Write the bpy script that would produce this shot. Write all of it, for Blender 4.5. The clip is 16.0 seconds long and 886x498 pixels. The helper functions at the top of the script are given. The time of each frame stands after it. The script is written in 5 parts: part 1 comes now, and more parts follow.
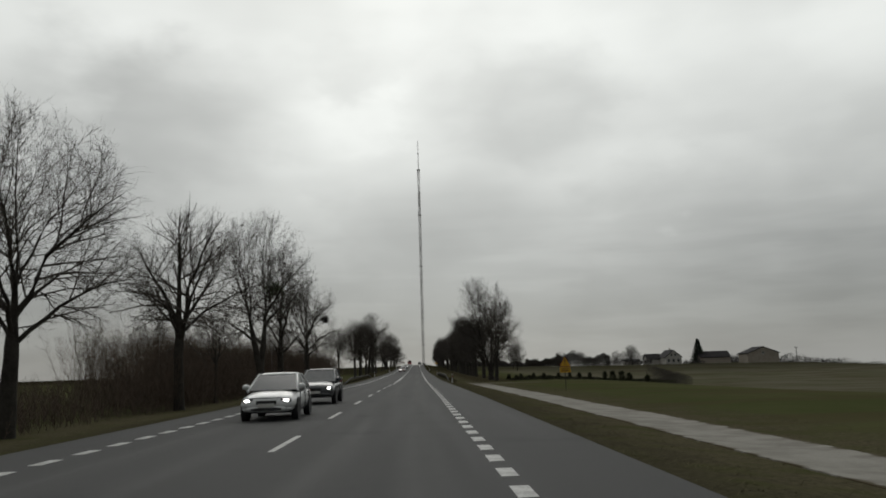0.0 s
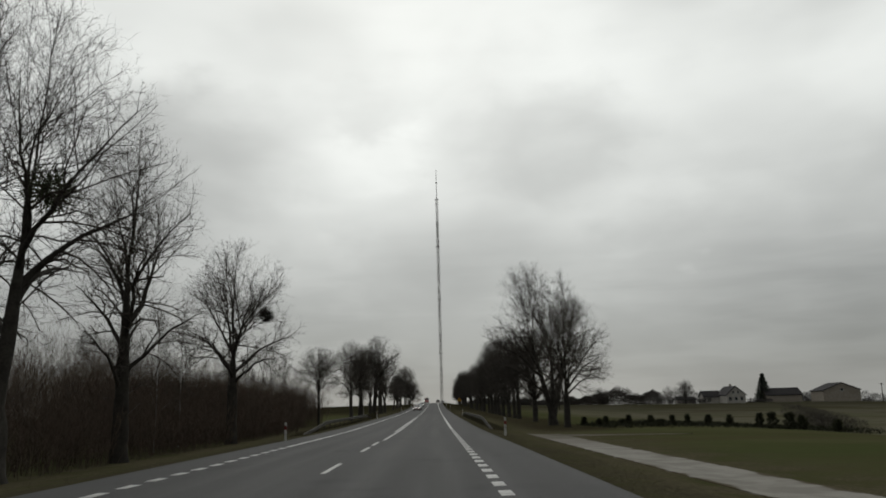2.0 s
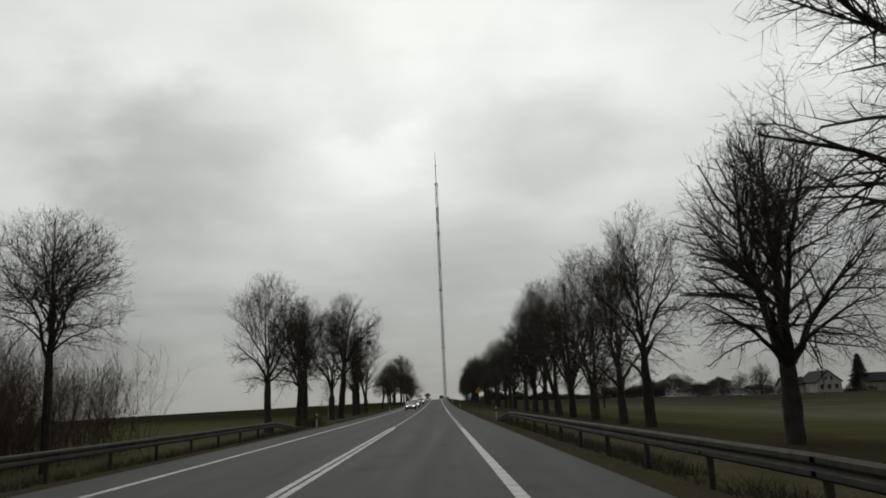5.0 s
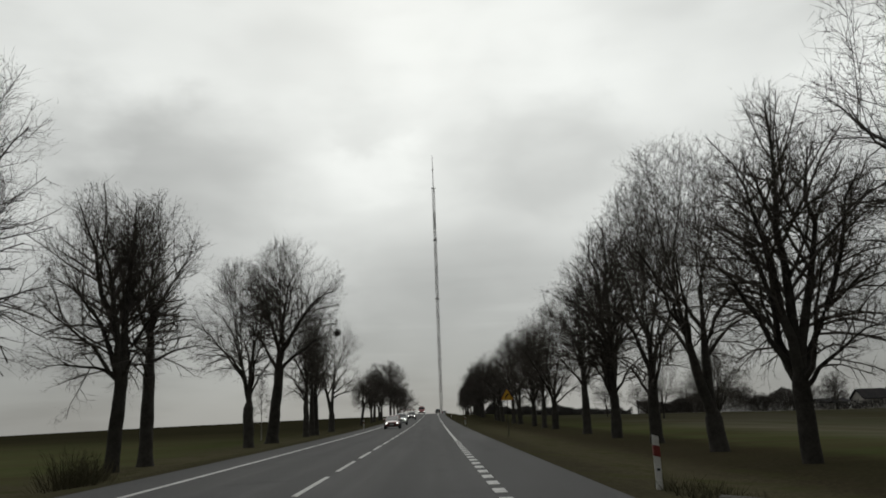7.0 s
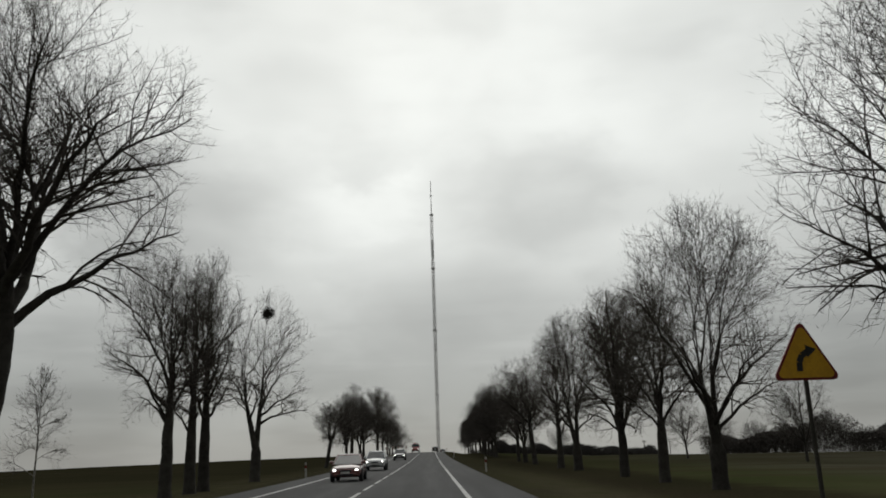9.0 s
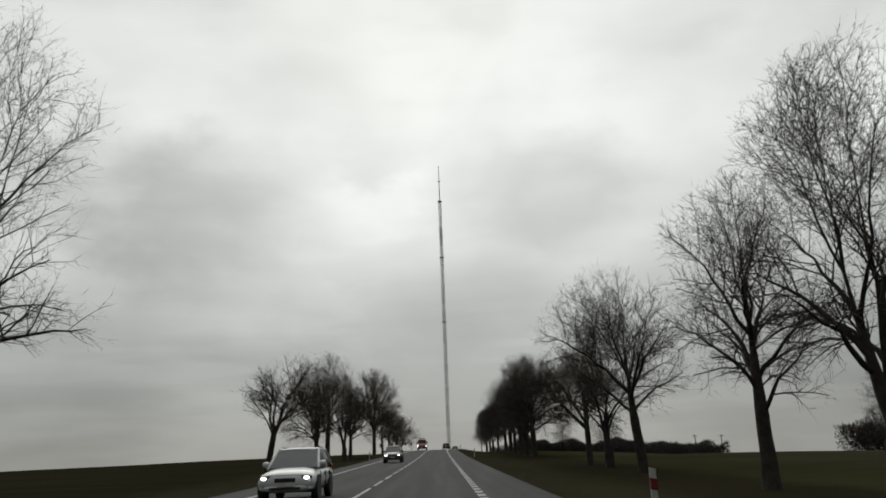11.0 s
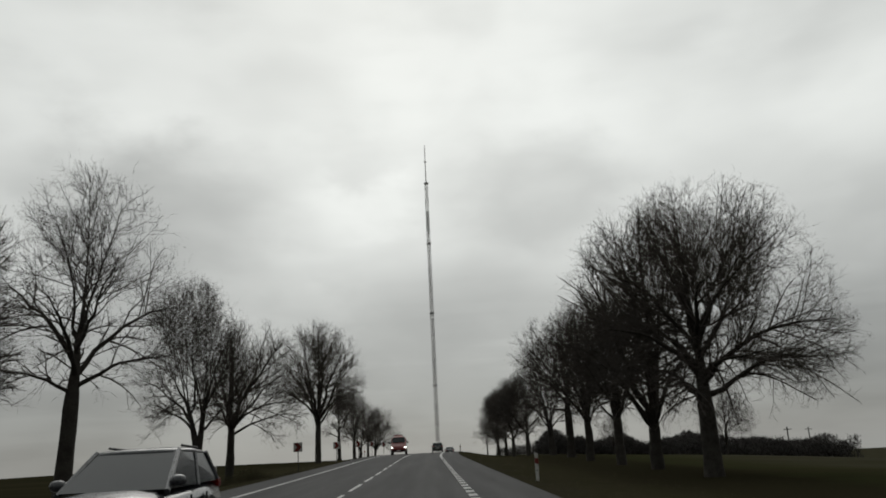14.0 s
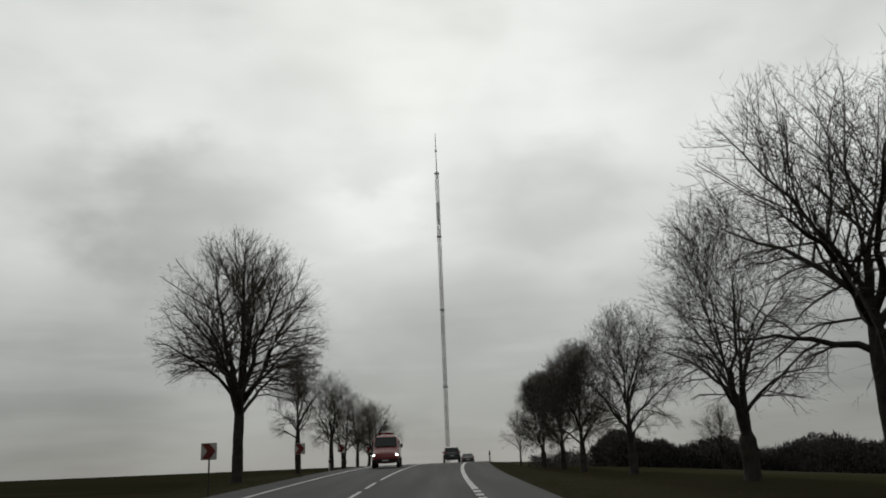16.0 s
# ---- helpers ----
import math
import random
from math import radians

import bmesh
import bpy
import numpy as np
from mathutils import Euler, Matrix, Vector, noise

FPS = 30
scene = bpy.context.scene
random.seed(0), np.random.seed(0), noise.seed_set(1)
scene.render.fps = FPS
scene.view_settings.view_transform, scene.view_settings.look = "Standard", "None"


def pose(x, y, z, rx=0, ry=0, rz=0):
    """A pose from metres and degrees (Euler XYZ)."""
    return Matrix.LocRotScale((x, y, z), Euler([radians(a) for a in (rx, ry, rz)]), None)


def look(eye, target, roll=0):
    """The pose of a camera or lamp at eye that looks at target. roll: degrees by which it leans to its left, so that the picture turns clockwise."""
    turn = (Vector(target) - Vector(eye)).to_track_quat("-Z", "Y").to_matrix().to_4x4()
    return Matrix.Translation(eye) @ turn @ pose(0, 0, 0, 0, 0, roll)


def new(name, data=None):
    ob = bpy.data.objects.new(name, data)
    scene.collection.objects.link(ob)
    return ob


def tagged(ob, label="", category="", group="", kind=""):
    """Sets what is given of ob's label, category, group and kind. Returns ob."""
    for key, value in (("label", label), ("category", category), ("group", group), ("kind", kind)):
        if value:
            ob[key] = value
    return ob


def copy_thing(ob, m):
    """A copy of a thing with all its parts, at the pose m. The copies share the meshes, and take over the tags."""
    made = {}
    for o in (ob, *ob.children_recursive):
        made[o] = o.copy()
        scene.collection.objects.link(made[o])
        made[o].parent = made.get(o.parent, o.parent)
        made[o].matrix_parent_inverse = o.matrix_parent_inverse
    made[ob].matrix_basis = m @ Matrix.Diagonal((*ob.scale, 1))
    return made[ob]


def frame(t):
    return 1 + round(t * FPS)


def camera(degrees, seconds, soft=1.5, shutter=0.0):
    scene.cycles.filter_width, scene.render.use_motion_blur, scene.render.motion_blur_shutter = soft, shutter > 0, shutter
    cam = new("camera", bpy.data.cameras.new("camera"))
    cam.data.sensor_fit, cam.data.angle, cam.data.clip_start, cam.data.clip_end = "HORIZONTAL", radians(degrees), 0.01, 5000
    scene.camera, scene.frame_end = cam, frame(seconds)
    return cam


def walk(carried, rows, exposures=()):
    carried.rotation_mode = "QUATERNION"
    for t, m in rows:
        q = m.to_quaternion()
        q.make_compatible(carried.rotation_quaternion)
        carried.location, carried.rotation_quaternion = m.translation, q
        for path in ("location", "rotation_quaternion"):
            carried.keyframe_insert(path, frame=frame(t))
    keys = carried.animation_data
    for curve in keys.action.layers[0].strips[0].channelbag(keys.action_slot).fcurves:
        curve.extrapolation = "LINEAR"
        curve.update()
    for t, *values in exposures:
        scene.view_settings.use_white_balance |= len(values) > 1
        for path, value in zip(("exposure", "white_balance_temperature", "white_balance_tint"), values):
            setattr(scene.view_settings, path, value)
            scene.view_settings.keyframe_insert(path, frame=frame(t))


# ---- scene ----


# ---- the lie of the road: slope by distance, and the bend at the crest
SLOPE_Y = [0, 40, 50, 100, 112, 165, 193, 248, 305, 363, 415, 432, 447, 470, 495, 600, 660, 5000]
SLOPE_S = [0, 0, -.003, -.003, .003, .0055, .0062, .0095, .0135, .0185, .0205, .012, 0, -.018, -.022, -.022, 0, 0]
_yy = np.arange(-400, 5001, 1.0)
_zz = np.cumsum(np.interp(_yy, SLOPE_Y, SLOPE_S))
_zz -= np.interp(0, _yy, _zz)


def zg(y):
    return float(np.interp(y, _yy, _zz))


def bend(y):
    return .0007 * max(0.0, min(y, 800) - 395) ** 2 + max(0.0, y - 800) * .4


# ---- camera: seconds, distance along the road, pitch, roll, yaw
ROWS = [
    (0.0, 0.02, 98.48, 1.79, -1.83),
    (0.5, 11.59, 99.06, 1.58, -1.14),
    (1.0, 23.16, 99.77, 2.05, -1.22),
    (1.5, 34.72, 100.53, 1.72, -0.72),
    (2.0, 46.22, 101.20, 1.56, -0.55),
    (2.5, 57.83, 100.98, 1.89, -0.16),
    (3.0, 69.62, 101.19, 2.38, -0.37),
    (3.5, 81.15, 101.23, 2.06, -0.04),
    (4.0, 92.44, 101.44, 2.01, 0.20),
    (4.5, 103.15, 100.73, 2.49, 0.04),
    (4.7, 107.56, 100.83, 2.59, -0.26),
    (6.8, 154.72, 101.90, 2.21, -0.36),
    (7.0, 159.23, 102.04, 2.20, -0.63),
    (7.5, 170.52, 103.20, 2.03, -1.26),
    (8.0, 181.78, 104.15, 1.94, -1.19),
    (8.5, 193.01, 104.65, 1.74, -1.28),
    (8.7, 197.48, 104.67, 1.81, -1.00),
    (10.8, 243.79, 104.64, 2.02, -0.58),
    (11.0, 248.28, 104.53, 2.15, -0.16),
    (11.5, 259.70, 104.61, 2.41, -0.41),
    (12.0, 271.23, 104.56, 2.25, -0.36),
    (12.5, 282.69, 104.46, 2.21, -0.32),
    (13.0, 294.19, 104.39, 2.44, -0.47),
    (13.5, 305.57, 104.71, 2.64, -0.84),
    (14.0, 316.89, 104.57, 2.77, -0.97),
    (14.5, 328.28, 104.57, 2.94, -1.12),
    (15.0, 340.14, 104.68, 2.94, -1.25),
    (15.5, 351.79, 104.98, 2.45, -0.32),
    (16.0, 363.17, 104.93, 2.32, -0.32),
]
EYE = 1.45
cam = camera(58, 16.0, soft=1.8)
walk(cam, [(t, pose(0, y, zg(y) + EYE, *turn)) for t, y, *turn in ROWS], [(0, 0), (11.5, 0), (13.5, -.05), (16, -.08)])

# ---- sky: an even overcast with slow cloud forms
SUN_EL, SUN_AZ = 36, -3
world = bpy.data.worlds.new("overcast_sky")
scene.world = world
world.use_nodes = True


class Nodes:
    def __init__(self, tree):
        self.t = tree
        tree.nodes.clear()

    def n(self, kind, ins=None, **kw):
        node = self.t.nodes.new(kind)
        if "operation" in kw:
            node.operation = kw["operation"]
        if "interpolation_type" in kw:
            node.interpolation_type = kw["interpolation_type"]
        if "data_type" in kw:
            node.data_type = kw["data_type"]
        if "sky_type" in kw:
            node.sky_type, node.sun_disc = kw["sky_type"], False
            node.sun_elevation, node.sun_rotation = kw["sun_elevation"], kw["sun_rotation"]
        for k, v in (ins or {}).items():
            s = node.inputs[k]
            if isinstance(v, bpy.types.NodeSocket):
                self.t.links.new(v, s)
            else:
                s.default_value = v
        return node

    def math(self, op, a, b=0.0, c=0.0):
        return self.n("ShaderNodeMath", {0: a, 1: b, 2: c}, operation=op).outputs[0]

    def noise(self, vec, scale, detail=4, rough=.55, dist=0.0):
        return self.n("ShaderNodeTexNoise", {"Vector": vec, "Scale": scale, "Detail": detail, "Roughness": rough, "Distortion": dist}).outputs["Fac"]

    def span(self, x, a, b, lo=0.0, hi=1.0):
        return self.n("ShaderNodeMapRange", {0: x, 1: a, 2: b, 3: lo, 4: hi}, interpolation_type="SMOOTHSTEP").outputs[0]

    def mix(self, f, a, b):
        m = self.n("ShaderNodeMix", data_type="RGBA")
        for i, v in ((0, f), (6, a), (7, b)):
            if isinstance(v, bpy.types.NodeSocket):
                self.t.links.new(v, m.inputs[i])
            else:
                m.inputs[i].default_value = v if i == 0 else (*v[:3], 1)
        return m.outputs[2]


def sky_nodes():
    N = Nodes(world.node_tree)
    d = N.n("ShaderNodeTexCoord").outputs["Generated"]
    s = N.n("ShaderNodeSeparateXYZ", {0: d})
    z = N.math("MAXIMUM", s.outputs[2], 0.0)
    flat = N.n("ShaderNodeCombineXYZ", {0: s.outputs[0], 1: s.outputs[1], 2: N.math("MULTIPLY", z, 1.8)}).outputs[0]
    big = N.noise(flat, 4.0, 3, .45, .2)
    mid = N.noise(flat, 10.0, 4, .5, .1)
    low = N.n("ShaderNodeCombineXYZ", {0: s.outputs[0], 1: s.outputs[1], 2: N.math("MULTIPLY", z, 7.0)}).outputs[0]
    bands = N.noise(low, 4.5, 3, .5, .15)
    wisps = N.math("ADD", N.math("MULTIPLY", big, .72), N.math("MULTIPLY", mid, .28))
    # heavier banks to either side of the brighter gap over the road
    def bank(az, el, size, depth):
        a, e = radians(az), radians(el)
        c = (math.sin(a) * math.cos(e), math.cos(a) * math.cos(e), math.sin(e))
        off = N.n("ShaderNodeVectorMath", {0: d, 1: c}, operation="SUBTRACT").outputs[0]
        off = N.n("ShaderNodeVectorMath", {0: off, 1: (1, 1, 1.7)}, operation="MULTIPLY").outputs[0]
        r = N.n("ShaderNodeVectorMath", {0: off}, operation="LENGTH").outputs["Value"]
        r = N.math("ADD", r, N.math("MULTIPLY", N.math("SUBTRACT", mid, .5), .22))
        return N.span(r, size * .25, size, depth, 0)
    dark = N.math("ADD", bank(-18, 17, .21, .25), bank(9, 18.5, .16, .20))
    for az, el, size, depth in ((-19, 29, .26, .12), (27, 12, .30, .09), (-31, 20, .26, .14), (24, 27, .24, .14), (-27, 7, .30, .15), (3, 10, .14, .07), (30, 4, .2, .1)):
        dark = N.math("ADD", dark, bank(az, el, size, depth))
    dark = N.math("ADD", dark, N.span(wisps, .36, .64, -.03, .13))
    dark = N.math("ADD", dark, N.math("MULTIPLY", N.span(bands, .36, .64, -.05, .07), N.span(z, .10, .24, 1, .15)))
    for az, el, size, depth in ((-4, 18, .10, .11), (-9, 10, .12, .06), (15, 13, .10, .06), (18, 9, .04, .10)):
        dark = N.math("SUBTRACT", dark, bank(az, el, size, depth))
    base = N.span(z, .0, .40, .375, .87)
    # brightest towards the hidden sun, duller overhead and behind
    a, e = radians(SUN_AZ), radians(SUN_EL)
    near = N.n("ShaderNodeVectorMath", {0: d, 1: (math.sin(a) * math.cos(e), math.cos(a) * math.cos(e), math.sin(e))}, operation="DOT_PRODUCT").outputs["Value"]
    base = N.math("MULTIPLY", base, N.span(near, .1, .985, .34, 1.0))
    v = N.math("MULTIPLY", base, N.math("SUBTRACT", 1.035, dark))
    lit = N.n("ShaderNodeCombineColor", {0: N.math("MULTIPLY", v, .975), 1: v, 2: N.math("MULTIPLY", v, .962)}).outputs[0]
    clear = N.n("ShaderNodeTexSky", sky_type="NISHITA", sun_elevation=radians(SUN_EL), sun_rotation=radians(SUN_AZ))
    thin = N.n("ShaderNodeVectorMath", {0: clear.outputs[0], 1: (.1, .1, .1)}, operation="MULTIPLY").outputs[0]
    col = N.mix(.97, thin, lit)
    bg = N.n("ShaderNodeBackground", {"Color": col, "Strength": 1.0})
    out = N.n("ShaderNodeOutputWorld")
    N.t.links.new(bg.outputs[0], out.inputs[0])


sky_nodes()
sun_data = bpy.data.lights.new("sun", "SUN")
sun_data.energy, sun_data.angle, sun_data.color = .5, radians(40), (1, .97, .92)
sun = new("sun", sun_data)
sun.matrix_world = look((300 * math.sin(radians(SUN_AZ)), 300, 300 * math.tan(radians(SUN_EL))), (0, 0, 0))


# ---- materials
def material(name, col, col2=None, scale=3.0, rough=.8, metal=0.0, bump=.3, fine=40.0, spec=.3, emit=0.0, by_object=0.0):
    m = bpy.data.materials.new(name)
    m.use_nodes = True
    N = Nodes(m.node_tree)
    co = N.n("ShaderNodeTexCoord").outputs["Object"]
    a, b = N.noise(co, scale, 5), N.noise(co, fine, 3)
    f = N.span(N.math("ADD", N.math("MULTIPLY", a, .65), N.math("MULTIPLY", b, .35)), .35, .65)
    c = N.mix(f, col, col2 or tuple(x * .7 for x in col))
    if by_object:
        rnd = N.n("ShaderNodeObjectInfo").outputs["Random"]
        c = N.n("ShaderNodeHueSaturation", {"Value": N.span(rnd, 0, 1, 1 - by_object, 1 + by_object), "Color": c}).outputs[0]
    p = N.n("ShaderNodeBsdfPrincipled", {"Base Color": c, "Roughness": N.span(b, .3, .7, max(.03, rough - .08), min(1, rough + .08)), "Metallic": metal, "Specular IOR Level": spec})
    if bump:
        N.t.links.new(N.n("ShaderNodeBump", {"Strength": bump, "Distance": .02, "Height": b}).outputs[0], p.inputs["Normal"])
    if emit:
        p.inputs["Emission Color"].default_value, p.inputs["Emission Strength"].default_value = (*col, 1), emit
    N.t.links.new(p.outputs[0], N.n("ShaderNodeOutputMaterial").inputs[0])
    return m


def ground_material():
    m = bpy.data.materials.new("winter_grass")
    m.use_nodes = True
    N = Nodes(m.node_tree)
    co = N.n("ShaderNodeNewGeometry").outputs["Position"]
    s = N.n("ShaderNodeSeparateXYZ", {0: co})
    big, mid, fin = N.noise(co, .05, 4), N.noise(co, .6, 5), N.noise(co, 9.0, 4)
    off = N.math("ABSOLUTE", N.math("ADD", s.outputs[0], 2.7))
    edge = N.math("ADD", off, N.math("MULTIPLY", N.math("SUBTRACT", mid, .5), 7))
    field = N.span(edge, 10.5, 15.5)
    dead = N.mix(N.span(fin, .35, .65), (.086, .076, .048), (.056, .051, .032))
    dead = N.mix(N.span(mid, .45, .7), dead, (.050, .052, .024))
    green = N.mix(N.span(N.math("ADD", N.math("MULTIPLY", big, .72), N.math("MULTIPLY", mid, .28)), .4, .6), (.050, .060, .024), (.068, .071, .034))
    green = N.mix(N.span(fin, .4, .7, 0, .35), green, (.072, .064, .034))
    # a bare field beyond the left-hand row
    soil = N.math("MULTIPLY", N.span(s.outputs[0], -14, -11, 1, 0), N.span(s.outputs[1], 200, 300))
    green = N.mix(N.math("MULTIPLY", soil, .8), green, (.023, .020, .013))
    # fallow ground beyond the shrubs, towards the farm
    fallow = N.math("MULTIPLY", N.span(s.outputs[0], 18, 30), N.span(N.math("ADD", s.outputs[1], N.math("MULTIPLY", mid, 12)), 114, 126))
    green = N.mix(N.math("MULTIPLY", fallow, N.span(big, .35, .6, .5, .85)), green, (.108, .101, .076))
    # brown, trodden streaks across the near field
    wide = N.n("ShaderNodeVectorMath", {0: co, 1: (.10, .45, 1)}, operation="MULTIPLY").outputs[0]
    green = N.mix(N.span(N.noise(wide, .5, 4), .48, .62, 0, .6), green, (.060, .050, .029))
    c = N.mix(field, dead, green)
    # brown leaf litter and bare earth under the right-hand row
    row = N.math("ABSOLUTE", N.math("SUBTRACT", s.outputs[0], 11.2))
    litter = N.math("MULTIPLY", N.span(N.math("ADD", row, N.math("MULTIPLY", mid, 3)), 3.2, 5.8, 1, 0), N.span(s.outputs[1], 103, 112))
    c = N.mix(N.math("MULTIPLY", litter, .75), c, N.mix(N.span(fin, .35, .65), (.042, .034, .022), (.026, .022, .015)))
    # darker ground up the hill
    c = N.mix(N.span(s.outputs[1], 215, 300, 0, .64), c, (.017, .016, .009))
    # bare soil at the edge of the paving
    c = N.mix(N.span(edge, 6.0, 8.2, .55, 0), c, (.034, .031, .022))
    p = N.n("ShaderNodeBsdfPrincipled", {"Base Color": c, "Roughness": 1.0, "Specular IOR Level": 0.0})
    h = N.math("ADD", fin, N.math("MULTIPLY", mid, 2.0))
    N.t.links.new(N.n("ShaderNodeBump", {"Strength": .2, "Distance": .06, "Height": h}).outputs[0], p.inputs["Normal"])
    N.t.links.new(p.outputs[0], N.n("ShaderNodeOutputMaterial").inputs[0])
    return m


def road_material():
    m = bpy.data.materials.new("worn_asphalt")
    m.use_nodes = True
    N = Nodes(m.node_tree)
    co = N.n("ShaderNodeNewGeometry").outputs["Position"]
    s = N.n("ShaderNodeSeparateXYZ", {0: co})
    long = N.n("ShaderNodeVectorMath", {0: co, 1: (1.6, .05, 1)}, operation="MULTIPLY").outputs[0]
    streak, patch, grit = N.noise(long, 1.1, 4), N.noise(co, .35, 4), N.noise(co, 60, 2)
    # paler wheel tracks, darker strip between them where oil drips
    u = N.math("ABSOLUTE", N.math("SUBTRACT", N.math("ABSOLUTE", N.math("ADD", s.outputs[0], 2.7)), 1.95))
    track = N.span(N.math("ABSOLUTE", N.math("SUBTRACT", u, .8)), .1, .6, 1, 0)
    c = N.mix(N.span(streak, .35, .65), (.047, .047, .048), (.061, .061, .061))
    c = N.mix(N.math("MULTIPLY", track, .45), c, (.070, .070, .069))
    c = N.mix(N.span(patch, .55, .7, 0, .5), c, (.040, .040, .042))
    c = N.mix(N.span(grit, .45, .75, 0, .4), c, (.085, .084, .08))
    # darker surface beyond the barriers
    c = N.mix(N.span(s.outputs[1], 175, 215, 0, .35), c, (.036, .036, .037))
    r = N.span(streak, .3, .7, .74, .88)
    p = N.n("ShaderNodeBsdfPrincipled", {"Base Color": c, "Roughness": r, "Specular IOR Level": .12})
    N.t.links.new(N.n("ShaderNodeBump", {"Strength": .35, "Distance": .01, "Height": grit}).outputs[0], p.inputs["Normal"])
    N.t.links.new(p.outputs[0], N.n("ShaderNodeOutputMaterial").inputs[0])
    return m


def path_material():
    m = bpy.data.materials.new("pale_gravel_asphalt")
    m.use_nodes = True
    N = Nodes(m.node_tree)
    co = N.n("ShaderNodeNewGeometry").outputs["Position"]
    s = N.n("ShaderNodeSeparateXYZ", {0: co})
    grit, blot, big = N.noise(co, 30, 3), N.noise(co, 1.1, 5), N.noise(co, .3, 3)
    c = N.mix(N.span(blot, .35, .65), (.26, .25, .225), (.185, .175, .155))
    c = N.mix(N.span(grit, .4, .7, 0, .35), c, (.14, .13, .11))
    # mud and dead grass creeping in from the sides, and over the end where cars turn off
    edge = N.math("ABSOLUTE", N.math("SUBTRACT", s.outputs[0], 7.32))
    creep = N.span(N.math("ADD", edge, N.math("MULTIPLY", blot, .9)), 1.45, 1.62)
    c = N.mix(creep, c, (.068, .056, .034))
    mud = N.math("MULTIPLY", N.span(N.math("ADD", s.outputs[1], N.math("MULTIPLY", big, 16)), 92, 106), .75)
    c = N.mix(mud, c, (.088, .077, .058))
    p = N.n("ShaderNodeBsdfPrincipled", {"Base Color": c, "Roughness": .95, "Specular IOR Level": .05})
    N.t.links.new(N.n("ShaderNodeBump", {"Strength": .4, "Distance": .02, "Height": grit}).outputs[0], p.inputs["Normal"])
    N.t.links.new(p.outputs[0], N.n("ShaderNodeOutputMaterial").inputs[0])
    return m


def mast_material():
    m = bpy.data.materials.new("mast_paint_with_haze")
    m.use_nodes = True
    N = Nodes(m.node_tree)
    co = N.n("ShaderNodeTexCoord").outputs["Object"]
    z = N.n("ShaderNodeSeparateXYZ", {0: co}).outputs[2]
    wear = N.noise(co, .3, 4)
    # haze over the upper mast is put into the colour as near-white
    pale = N.math("MULTIPLY", N.math("GREATER_THAN", z, 229), N.math("LESS_THAN", z, 284))
    band = N.math("GREATER_THAN", N.math("PINGPONG", z, 22), 11)
    low = N.mix(band, (.25, .235, .23), (.36, .35, .34))
    c = N.mix(pale, low, (.85, .85, .84))
    c = N.mix(N.span(wear, .5, .75, 0, .2), c, (.3, .29, .28))
    p = N.n("ShaderNodeBsdfPrincipled", {"Base Color": c, "Roughness": .6})
    N.t.links.new(p.outputs[0], N.n("ShaderNodeOutputMaterial").inputs[0])
    return m


